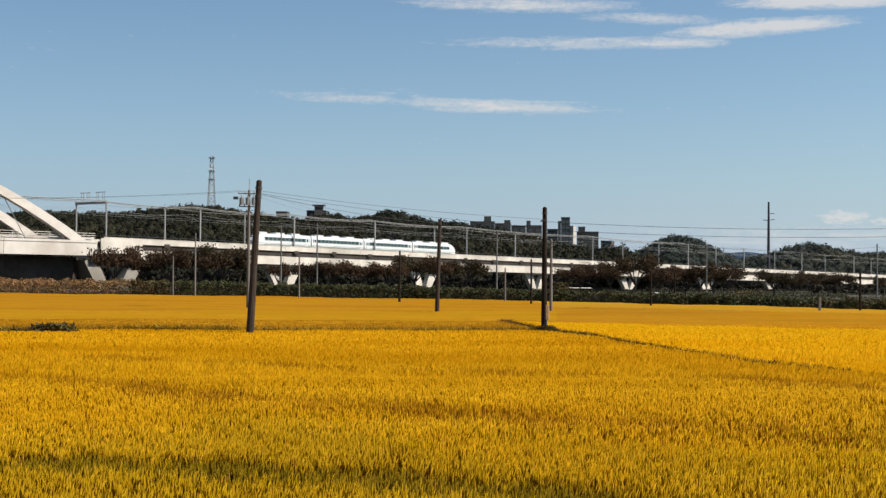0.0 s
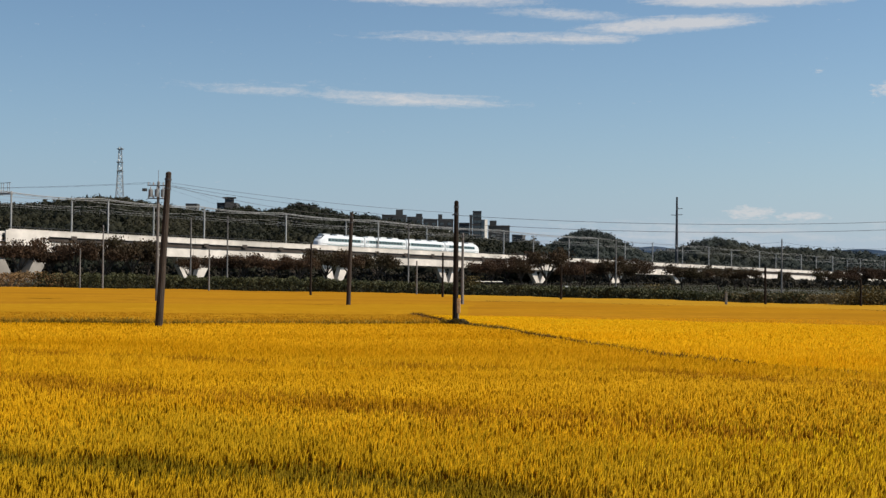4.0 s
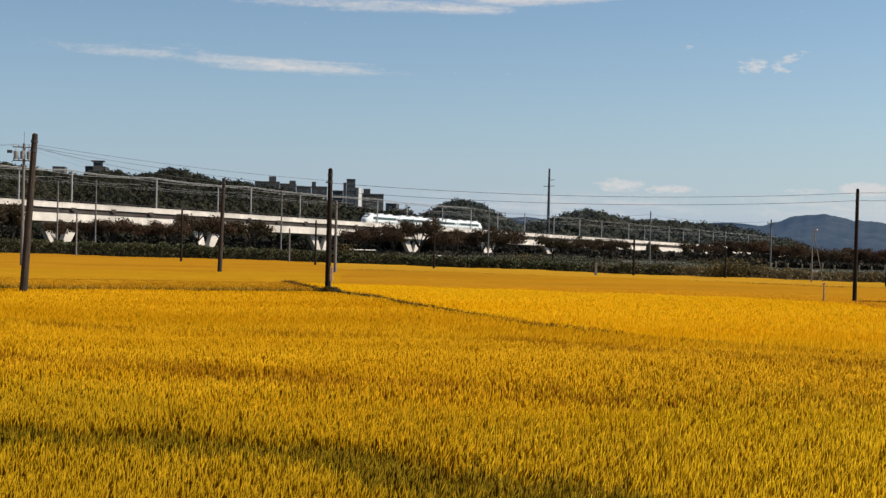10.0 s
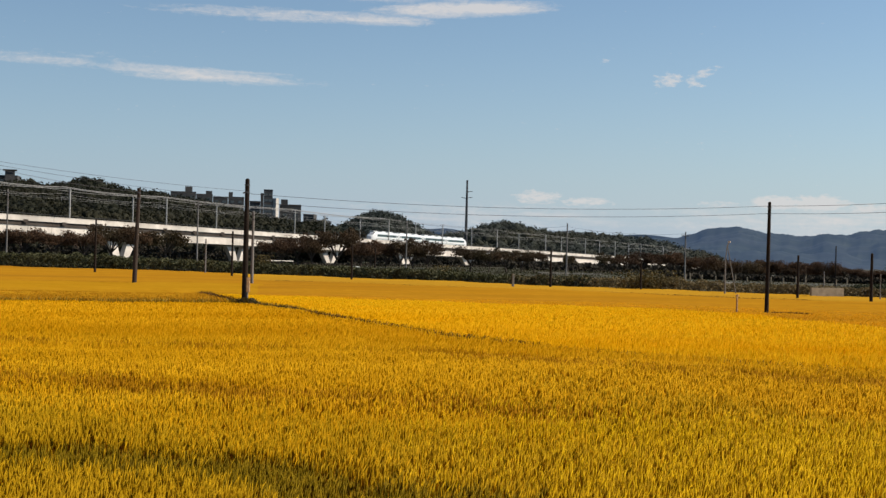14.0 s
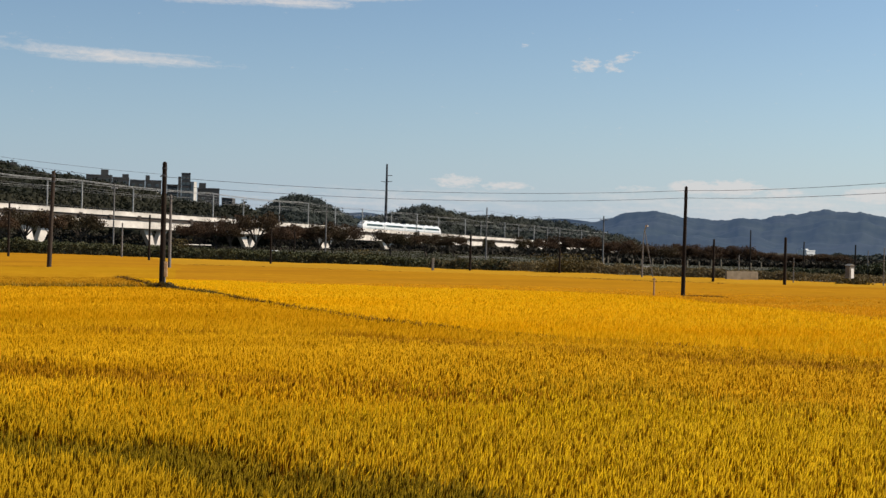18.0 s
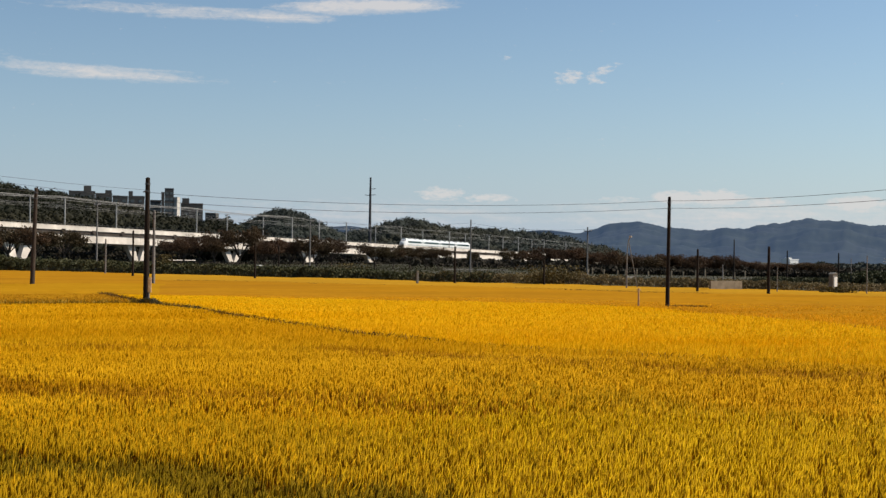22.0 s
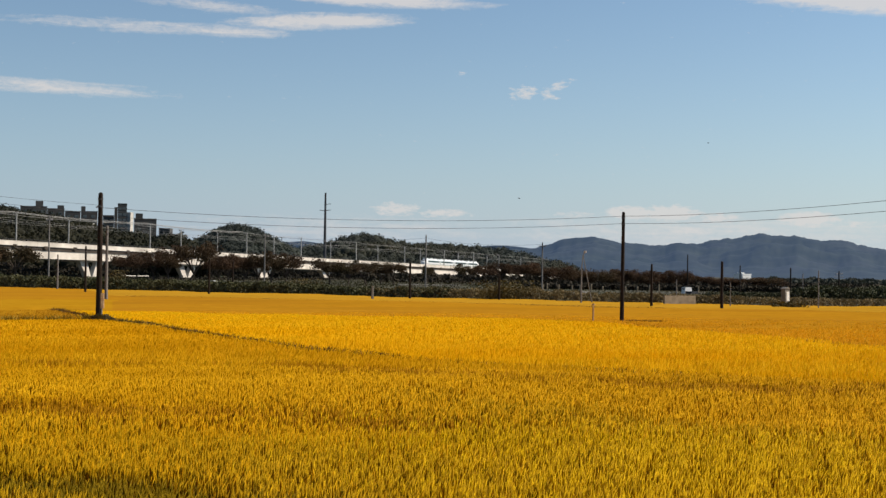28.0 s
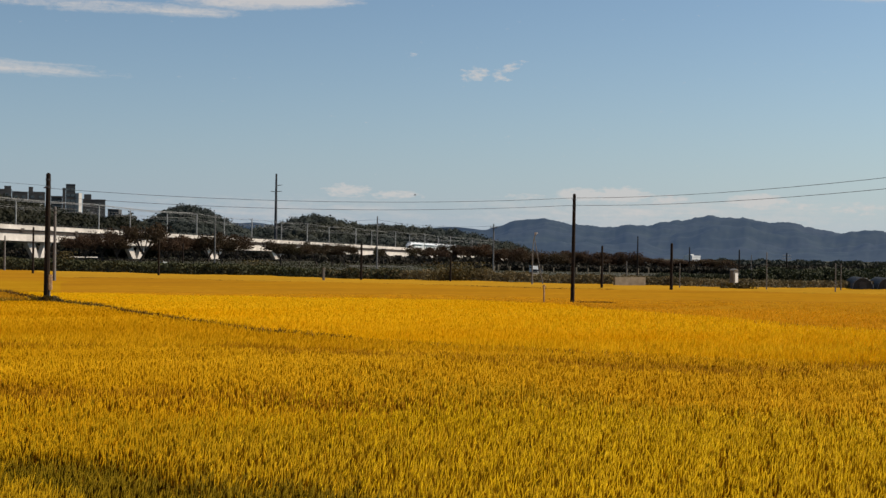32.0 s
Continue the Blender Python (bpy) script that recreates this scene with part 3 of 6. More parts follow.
def stalks(x, y, z0, height, width, rng, sides):
    """Slim stalks, thickest at the ear, leaning a little with the wind: three-sided near by, flat ones farther off."""
    n = len(x)
    lx, ly = height * rng.normal(0.10, 0.13, n), height * rng.normal(-0.05, 0.13, n)
    turn = rng.uniform(0, 2 * np.pi, n) if sides == 3 else rng.normal(0.75, 0.45, n)
    v = [np.stack([x, y, z0], 1)]
    for k in range(sides):
        a = turn + 2 * np.pi * k / sides
        v.append(np.stack([x + lx * 0.45 + np.cos(a) * width / 2, y + ly * 0.45 + np.sin(a) * width / 2, z0 + height * 0.66], 1))
    v.append(np.stack([x + lx, y + ly, z0 + height], 1))
    m = len(v)
    tris = []
    for k in range(3 if sides == 3 else 1):
        i, j = 1 + k, 1 + (k + 1) % sides
        tris += [[0, j, i], [i, j, m - 1]]
    f = ((np.arange(n) * m)[:, None, None] + np.array(tris)[None]).reshape(-1, 3)
    return np.stack(v, 1).reshape(-1, 3), f


def plot_of(x, y):
    """Masks of the plots behind the first banks: left, back, strip by the edge, right."""
    (bx, by), (dx, dy), (fx, fy), (lx, ly) = along(BANK_A), along(BANK_D), along(BANK_F), along(BANK_L)
    cx, cy = along(BANK_C[::-1])
    behind = np.where(x < 5.5, y > np.interp(x, bx, by), np.where(x < 37.5, y > np.interp(x, dx[:8], dy[:8]), (y > 89.5) | (x > np.interp(y, dy[:6:-1], dx[:6:-1]))))
    strip = behind & (x > 13) & (y > np.interp(x, fx, fy))
    left = behind & (x < 13) & (y < np.interp(x, lx, ly)) & (x < 7 + (y - 90) * 0.1)
    right = (~behind) & (x > np.interp(y, cy, cx)) & (y > 40)
    right |= (~behind) & (y <= 40) & (x > 24 + (40 - y) * 1.5)
    return behind, left, strip, right


def make_rice():
    rng = np.random.default_rng(7)
    ex, ey = along(EDGE)
    ring = [(-170, 8), (190, 8)] + [(x, y) for x, y in EDGE[::-1]]
    thing("rice_stubble_floor", "straw sheet under the rice plants, coloured dark for shade", "rice", kind="stuff", mesh=Shape().prism(ring, -0.05, 0.38).mesh("rice_floor", M["rice_floor"]))
    words = {"rice_front": "yellow green ripening rice plants close to the road", "rice_near": "ripe golden rice plants in the paddy before the road", "rice_right": "bright yellow ripe rice in the neighbouring paddy",
             "rice_back": "orange golden rice in the far paddies by the levee", "rice_left": "golden rice in the paddy behind the weedy bank", "rice_strip": "pale yellow rice in the last strip by the hedge",
             "rice_green": "band of lower rice in the golden paddy, coloured dark for shade", "rice_brown": "browner strips of leaning rice in the paddy", "rice_olive": "olive tinged rice plants still ripening"}
    plots = {k: [[], [], 0] for k in words if k != "rice_strip"}
    # distance from, to, stalks per square metre, width, sides
    for d0, d1, dense, wide, sides in ((13.5, 19, 260, 0.023, 3), (19, 28, 210, 0.026, 3), (28, 46, 135, 0.035, 3), (46, 64, 115, 0.042, 2), (64, 106, 46, 0.058, 2)):
        a0, a1 = radians(-24), radians(44)
        n = int(dense * (a1 - a0) / 2 * (d1 ** 2 - d0 ** 2))
        a, r = rng.uniform(a0, a1, n), np.sqrt(rng.uniform(d0 ** 2, d1 ** 2, n))
        x, y = r * np.sin(a), r * np.cos(a)
        if d1 < 65:
            # Plants stand in tufts, in crooked rows.
            tx, ty = 0.21, 0.30
            hx, hy = np.round(x / tx), np.round(y / ty)
            hx_, hy_ = hx * tx + 0.07 * np.sin(hx * 12.9 + hy * 78.2), hy * ty + 0.09 * np.sin(hx * 39.3 + hy * 11.1)
            x, y = hx_ + rng.normal(0, 0.062, n), hy_ + rng.normal(0, 0.075, n)
        keep = y < np.interp(x, ex, ey) - 0.5
        gap = np.minimum(np.minimum(off_line(x, y, BANK_A), off_line(x, y, BANK_C) + 0.05 * np.clip((70 - y) / 20, -1, 1)), np.minimum(off_line(x, y, BANK_D) + 0.06, off_line(x, y, BANK_P) + 0.1))
        keep &= gap > 0.30
        x, y = x[keep], y[keep]
        n = len(x)
        behind, left, strip, right = plot_of(x, y)
        d = off_line(x, y, SHADOW_BAND)
        wob = 0.3 * np.sin(x * 2.1) + 0.25 * np.sin(x * 5.3 + y * 3)
        wild = np.clip((np.degrees(np.arctan2(x, y)) - 9) / 20, 0, 1) * np.clip((32.5 - np.hypot(x, y)) / 6, 0, 1)
        green = (d + wob + rng.normal(0, 0.35, n) < 1.15 * np.clip((x + 13) / 5, 0.2, 1)) & (d0 < 40)
        olive = (~green) & (rng.uniform(0, 1, n) < 0.75 * wild)
        front = (~green) & (~olive) & (~behind) & (~right) & (np.hypot(x, y) + 3.5 * np.sin(x * 0.4) + 2 * np.sin(x * 1.1 + y * 0.5) + rng.normal(0, 4.0, n) < 29.5)
        brown = np.zeros(n, bool)
        if 26 < d1 < 70:
            for wide_, line in zip((1.3, 1.25, 0.8), BROWN_BANDS):
                e = off_line(x, y, line) + 0.5 * np.sin(x * 0.9 + y * 0.3) + 0.35 * np.sin(x * 2.3) + rng.normal(0, 0.85, n)
                brown |= e < wide_
            brown &= ~(green | olive)
        even = np.clip((120 - np.hypot(x, y)) / 90, 0.25, 1)
        top = 0.80 + swell(x, y) + rng.normal(0, 0.05, n) * even
        top[green & (wild < 0.05)] -= 0.12
        top[brown] -= 0.045
        strip_ = np.sin(y * 0.42 + 2.2 * np.sin(x * 0.055 + 0.6) + 0.9 * np.sin(x * 0.19)) + 0.6 * np.sin(y * 0.93 - x * 0.07 + 1.3)
        top -= 0.05 * np.clip(strip_ - 0.5, 0, 1) * (y < 85)
        free = ~(green | olive | brown)
        for key, sel in (("rice_green", green), ("rice_olive", olive), ("rice_brown", brown), ("rice_front", front & free), ("rice_left", left & free), ("rice_back", behind & ~strip & ~left & free), ("rice_right", right & free & ~front), ("rice_near", ~behind & ~right & ~front & free)):
            k = int(sel.sum())
            if not k:
                continue
            deep = rng.uniform(0.28, 0.42, k) if d1 < 65 else np.full(k, 0.2)
            v, f = stalks(x[sel], y[sel], top[sel] - deep, deep + 0.02, wide * rng.uniform(0.6, 1.45, k), rng, sides)
            p = plots[key]
            p[0].append(v), p[1].append(f + p[2])
            p[2] += len(v)
    for key, (v, f, n) in plots.items():
        thing("rice_plants", words[key], "rice", kind="stuff", mesh=quick_mesh(key, np.concatenate(v), np.concatenate(f), M[key]))
    # The closed tops of the crop farther off.
    A, D = np.linspace(-25, 45, 300), 56 * (300 / 56) ** np.linspace(0, 1, 260)
    a, d = np.meshgrid(np.radians(A), D)
    x, y = d * np.sin(a), d * np.cos(a)
    z = 0.765 + swell(x, y) - 0.22 * np.clip((100 - d) / 42, 0, 1) + rng.normal(0, 1, x.shape) * np.interp(d, [60, 110, 200], [0.03, 0.026, 0.012])
    for line, dip in ((BANK_A, 0.22), (BANK_C, 0.22), (BANK_D, 0.06), (BANK_F, 0.16), (BANK_G, 0.06), (BANK_P, 0.1)):
        z -= dip * np.clip(1.3 - off_line(x.ravel(), y.ravel(), line).reshape(x.shape), 0, 1)
    n = len(A)
    v = np.stack([x, y, z], -1).reshape(-1, 3)
    i, j = np.meshgrid(np.arange(len(D) - 1), np.arange(n - 1), indexing="ij")
    f = np.stack([i * n + j, i * n + j + 1, (i + 1) * n + j + 1, (i + 1) * n + j], -1).reshape(-1, 4)
    mx, my = v[f, 0].mean(1), v[f, 1].mean(1)
    inside = my < np.interp(mx, ex, ey) + 1.6
    behind, left, strip, right = plot_of(mx, my)
    for key, sel in (("rice_strip", strip), ("rice_left", left), ("rice_back", behind & ~strip & ~left), ("rice_right", right), ("rice_near", ~behind & ~right)):
        g = f[sel & inside]
        used, back = np.unique(g, return_inverse=True)
        thing("rice_canopy", "closed top of " + words[key], "rice", kind="stuff", mesh=quick_mesh("canopy", v[used], back.reshape(-1, 4), M[key.replace("rice", "top")], True))
    # Weeds on the earth banks: thick by the poles, thin elsewhere.
    # Along BANK_C dark weeds also stand in for shade on the rice's edge.
    for label, line, u0, u1, per, high, key in (("green and brown weeds on the earth bank round a pole", BANK_C, 20, 33, 190, 0.72, "weed"), ("dry weeds on the earth bank", BANK_C, 4, 22, 130, 0.74, "bank_dry"), ("short dark weeds along a paddy bank", BANK_C, 33, 62, 130, 0.68, "bank_dry"), ("thin dark weeds along a paddy bank", BANK_C, 62, 84, 40, 0.60, "bank_dry"),
                                                ("green weeds on a paddy bank beside a pole", BANK_A, 73.5, 78, 110, 0.64, "weed"), ("green weeds on a paddy bank past a pole", BANK_A, 79.5, 84, 150, 0.66, "weed"), ("olive weeds along a paddy bank", BANK_A, 58, 78, 190, 0.92, "olive_weed"), ("thin olive weeds along a paddy bank", BANK_A, 78, 99, 110, 0.86, "olive_weed"), ("green weeds round the foot of a pole", BANK_P, 8, 10.7, 700, 0.66, "bank_dry"),
                                                ("thin weeds along a paddy bank", BANK_D, 3, 42, 36, 0.62, "olive_weed"), ("sparse weeds along a paddy bank", BANK_D, 46, 90, 20, 0.62, "olive_weed"), ("brown grass along a far paddy bank", BANK_F, 3, 66, 120, 0.60, "bank_dry"), ("thin dry grass along a far paddy bank", BANK_F, 66, 100, 30, 0.60, "olive_weed"), ("short dry grass along a paddy bank", BANK_G, 2, 28, 40, 0.60, "olive_weed")):
        n = int((u1 - u0) * per)
        pts = np.array([lerp_line(line, u) for u in rng.uniform(u0, u1, n)])
        side = rng.normal(0, 0.28 if u0 < 30 else 0.16, n)
        x, y = pts[:, 0] - pts[:, 3] * side, pts[:, 1] + pts[:, 2] * side
        v, f = blades(x, y, 0.2, high * rng.uniform(0.5, 1.35, n), np.full(n, 0.07), rng, 2, 0.6)
        thing("weeds", label, "weeds", kind="stuff", mesh=quick_mesh("weeds", v, f, M[key]))


def make_bush():
    rng = np.random.default_rng(3)
    for place, size, label in ((out_at(-15.7, 84, 0.5), (1.4, 0.6, 0.68), "dark green bush on the paddy bank"), (out_at(-17.2, 84, 0.5), (2.2, 0.6, 0.35), "low grey green weeds on the paddy bank"),
                               (out_at(4.35, 88.6, 0.45), (0.7, 0.5, 0.55), "brown weed tuft at the foot of a pole"), (out_at(32.3, 151, 0.5), (2.0, 1, 0.8), "brown weeds beside a small shed"), (out_at(20.9, 166, 0.5), (4.2, 2, 2.5), "large green bush in the hedge"),
                               (out_at(4.9, 205, 0.6), (1.7, 1.6, 2.9), "tall grey green bush in the hedge"), (out_at(12.4, 192, 0.6), (2.9, 1.6, 2.1), "dark green bush in the hedge")):
        c = np.clip(rng.normal(0, 0.42, (2000 if size[0] < 3 else 3200, 3)), -1, 1) * size
        c[:, 2] = np.abs(c[:, 2])
        v, f = leaves(c + np.array(place), 0.14, rng, 1.2)
        b = thing("bush", label, "bush")
        part("foliage", quick_mesh("foliage", v, f, M["weed"]), None, b)
        st = Shape()
        for k in range(6):
            q = rng.uniform(-0.4, 0.4, 3) * size
            st.rod(place - Vector((0, 0, 0.5)), place + Vector((q[0], q[1], size[2] * 0.6)), 0.03, 0.01, 5)
        part("stems", st, M["bark"], b)


# Elevation of the hedge's top by bearing.
HEDGE_TOP = ([-18, -14, -9, -5.8, -2, -1.1, 2.2, 5.25, 8.5, 11.2, 13.6, 15, 16, 18.6, 20, 21, 22, 24, 27, 32, 33], [-0.11, -0.12, -0.18, -0.28, -0.22, -0.33, -0.40, -0.45, -0.54, -0.56, -0.66, -0.72, -0.66, -0.68, -0.6, -0.52, -0.66, -0.76, -0.78, -0.86, -0.86])


def make_bank_and_hedge():
    rng = np.random.default_rng(11)
    n = 60
    total = line_length(EDGE)
    v, f = [], []
    prof = [(0.0, 0.0), (1.2, 0.9), (3.0, 1.25), (9.0, 1.25), (13.0, 0.0)]
    for i in range(n + 1):
        x, y, tx, ty = lerp_line(EDGE, total * i / n)
        for a, c in prof:
            v.append((x - ty * a, y + tx * a, c * (1 if x < 32 else 0.65)))
    k = len(prof)
    for i in range(n):
        f += [(i * k + j, (i + 1) * k + j, (i + 1) * k + j + 1, i * k + j + 1) for j in range(k - 1)]
    thing("bank", "low earth bank with weeds at the field's edge", "bank", kind="structure", mesh=Shape().add(v, f).mesh("bank", M["soil"]))
    for label, key, u0, u1, per in (("dry brown weeds and grass on the field bank", "dry_weed", 30, 132, 300), ("dense dark green hedge along the field's edge", "hedge", 124, 182, 440),
                                          ("dark green hedge along the field's edge", "hedge", 178, 236, 400), ("low dark green bushes along the field's edge", "hedge", 228, 262, 460), ("olive and brown weeds along the field's edge", "bank_weed", 250, 300, 280), ("low olive weeds along the field's edge", "bank_weed", 285, 390, 200)):
        m = int((u1 - u0) * per)
        u = rng.uniform(u0, u1, m)
        pts = np.array([lerp_line(EDGE, k) for k in u])
        side = rng.uniform(0.4, 6, m)
        base = np.clip(side / 2.5, 0, 1) * (1.0 if u0 < 200 else 0.6) + 0.1
        bear, dist = np.degrees(np.arctan2(pts[:, 0], pts[:, 1])), np.hypot(pts[:, 0], pts[:, 1]) + side
        crown = 4.05 + dist * np.tan(np.radians(np.interp(bear, *HEDGE_TOP)))
        lump = 0.86 + 0.16 * np.sin(u * 0.9 + 1.7 * np.sin(u * 0.31)) * np.sin(u * 1.9 + side) + 0.05 * np.sin(u * 4.1)
        z = base + np.maximum(0.25, (crown - base) * lump) * np.clip(side / 1.3, 0.35, 1) * np.sqrt(rng.uniform(0, 1, m))
        c = np.stack([pts[:, 0] - pts[:, 3] * side, pts[:, 1] + pts[:, 2] * side, z], 1)
        lv, lf = leaves(c, 0.18 if key == "hedge" else 0.16, rng, 1.1)
        thing("hedge" if key == "hedge" else "weeds", label, "hedge" if key == "hedge" else "weeds", kind="stuff", mesh=quick_mesh("hedge", lv, lf, M[key]))
    # Levee under the trees.
    v, f, n = [], [], 70
    line = [tuple(out_at(a, d).xy) for a, d in TREE_LINE]
    total = line_length(line)
    prof = [(-9, 0.0), (-4.5, 1.0), (4.5, 1.0), (9, 0.0)]
    for i in range(n + 1):
        x, y, tx, ty = lerp_line(line, total * i / n)
        hi = float(np.interp(math.degrees(math.atan2(x, y)), [5, 10], [1.2, 0.12]))
        v += [(x - ty * a, y + tx * a, c * hi) for a, c in prof]
    for i in range(n):
        f += [(i * 4 + j, (i + 1) * 4 + j, (i + 1) * 4 + j + 1, i * 4 + j + 1) for j in range(3)]
    thing("levee", "grassy levee under a row of cherry trees", "levee", kind="structure", mesh=Shape().add(v, f).mesh("levee", M["soil"]))


# Cherry trees in autumn leaf: low forks, spreading limbs, flat layered crowns.
def cherry_tree(seed, dense=False):
    rng = np.random.default_rng(seed)
    wood, tips = Shape(), []
    lean = rng.normal(0, 0.3, 2)
    fork = Vector((lean[0], lean[1], rng.uniform(1.2, 1.7)))
    wood.tube([Vector((0, 0, -0.3)), Vector((lean[0] * 0.4, lean[1] * 0.4, 0.7)), fork], [0.34, 0.27, 0.24], 9)
    for k in range(8):
        a = 2 * math.pi * (k + rng.uniform(-0.4, 0.4)) / 8
        reach, rise = rng.uniform(2.6, 5.6), rng.uniform(1.9, 3.7)
        mid = fork + Vector((math.cos(a) * reach * 0.5, math.sin(a) * reach * 0.5, rise * 0.7))
        end = fork + Vector((math.cos(a) * reach, math.sin(a) * reach, rise))
        wood.tube([fork, mid, end], [0.16, 0.10, 0.03], 6)
        tips += [mid.lerp(end, 0.5), end]
        for j in range(4):
            b = a + rng.uniform(-1.1, 1.1)
            far = rng.uniform(0.9, 2.6)
            e2 = mid + Vector((math.cos(b) * far, math.sin(b) * far, rng.uniform(0.0, 1.7)))
            wood.rod(mid, e2, 0.06, 0.02, 5)
            tips.append(e2)
    cen = []
    for t in tips:
        n = int(rng.uniform(52, 112) * (1.3 if dense else 1))
        spread = np.array([0.95, 0.95, 0.75 if dense else 0.31]) * rng.uniform(0.65, 1.25)
        cen.append(np.array(t) + np.clip(rng.normal(0, 1, (n, 3)), -1.7, 1.7) * spread)
    cen = np.concatenate(cen)
    cen = cen[cen[:, 2] > (1.9 if dense else 3.0)]
    v, f = leaves(cen, 0.205, rng, 0.6)
    tree = thing("cherry_tree", "cherry tree with flat crown of red brown autumn leaves", "tree", group="cherry trees on the levee")
    part("trunk", wood, M["bark"], tree, "dark forked trunk with spreading limbs")
    part("crown", quick_mesh("crown", v, f, M["cherry"]), None, tree, "red brown and olive leaves")
    return tree


def make_cherry_trees():
    rng = np.random.default_rng(5)
    kinds = [cherry_tree(20 + k) for k in range(7)] + [cherry_tree(40 + k, True) for k in range(3)]
    # Bearing, elevation of the top, width of the crown in metres.
    spots = [(-13.35, 1.12, 10.5), (-12.2, 0.90, 8), (-11.2, 1.02, 10), (-10.1, 1.03, 10), (-9.1, 1.16, 11), (-8.4, 0.90, 6.5), (-6.8, 0.50, 6), (-5.5, 0.55, 9), (-4.5, 0.61, 9), (-3.4, 0.55, 9), (-2.4, 0.55, 9), (-1.1, 0.85, 10), (-0.2, 0.72, 9)]
    spots += [(0.95, 0.66, 9.5), (5.2, 0.50, 6.8), (6.35, 0.68, 7.2), (7.8, 0.95, 11), (8.7, 0.42, 5), (9.35, 0.53, 7), (10.55, 0.64, 7.6), (11.7, 0.58, 8.6), (13.5, 0.36, 9), (15.0, 0.35, 8.5), (16.15, 0.29, 7), (17.55, 0.17, 4),
              (19.35, 0.26, 9), (20.55, 0.33, 9), (21.65, 0.35, 8), (22.5, 0.16, 6)]
    # Smaller trees between and behind them.
    spots += [(5.75, 0.40, 6), (6.95, 0.52, 7), (8.95, 0.38, 6), (9.95, 0.46, 6.5), (11.15, 0.44, 6.5), (14.25, 0.22, 6), (15.6, 0.22, 5.5), (20.0, 0.20, 7), (21.1, 0.26, 7), (22.1, 0.22, 7)]
    a = 23.0
    while a < 31.9:
        e = float(np.interp(a, [23, 26, 29, 31, 32.1], [0.20, 0.14, 0.05, -0.05, -0.2]))
        spots += [(a, e + rng.uniform(-0.16, 0.08), rng.uniform(7, 10.5)), (a + rng.uniform(0.3, 0.5), e - rng.uniform(0.12, 0.3), rng.uniform(5, 7.5))]
        a += rng.uniform(0.75, 1.0)
    used, first = [False] * len(kinds), {}
    sizes = []
    for t in kinds:
        c = np.array([tuple(q.co) for q in [q for q in t.children if q.name.startswith("crown")][0].data.vertices])
        sizes.append((np.percentile(c[:, 2], 97.5), np.percentile(np.hypot(c[:, 0], c[:, 1]), 93) * 2))
    for i, (a, e, wide) in enumerate(spots):
        k = 7 + (i // 2) % 3 if a > 22.8 and i % 4 != 1 else i % 7 if i < 7 else int(rng.integers(0, 7))
        d = float(np.interp(a, [p[0] for p in TREE_LINE], [p[1] for p in TREE_LINE])) + rng.uniform(-4, 4)
        lev = float(np.interp(a, [5, 10], [1.1, 0.1]))
        high = (4.05 + d * math.tan(radians(e)) - lev) / sizes[k][0]
        broad = wide * 1.05 / sizes[k][1]
        m = Matrix.Translation(out_at(a, d, lev - 0.05)) @ Matrix.Rotation(rng.uniform(0, 6.28), 4, "Z") @ Matrix.Diagonal((broad, broad, high, 1))
        if used[k]:
            copy_thing(kinds[k], m)
        else:
            first[k] = m
            used[k] = True
    for k, m in first.items():
        kinds[k].matrix_basis = m


def make_thicket():
    """Undergrowth behind and under the railway, its colour darkened for the shade there."""
    rng = np.random.default_rng(17)
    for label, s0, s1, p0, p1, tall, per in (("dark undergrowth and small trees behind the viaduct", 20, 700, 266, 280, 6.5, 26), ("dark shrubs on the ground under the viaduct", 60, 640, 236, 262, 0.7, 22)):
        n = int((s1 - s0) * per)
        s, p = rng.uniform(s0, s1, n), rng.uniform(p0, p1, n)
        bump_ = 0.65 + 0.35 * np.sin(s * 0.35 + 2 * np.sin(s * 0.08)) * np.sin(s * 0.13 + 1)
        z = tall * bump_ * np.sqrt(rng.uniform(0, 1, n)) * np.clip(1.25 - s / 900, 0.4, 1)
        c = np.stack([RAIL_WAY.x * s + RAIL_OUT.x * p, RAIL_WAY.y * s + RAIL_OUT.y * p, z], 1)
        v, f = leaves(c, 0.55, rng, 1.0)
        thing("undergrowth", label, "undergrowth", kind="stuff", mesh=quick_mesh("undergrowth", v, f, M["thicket"]))


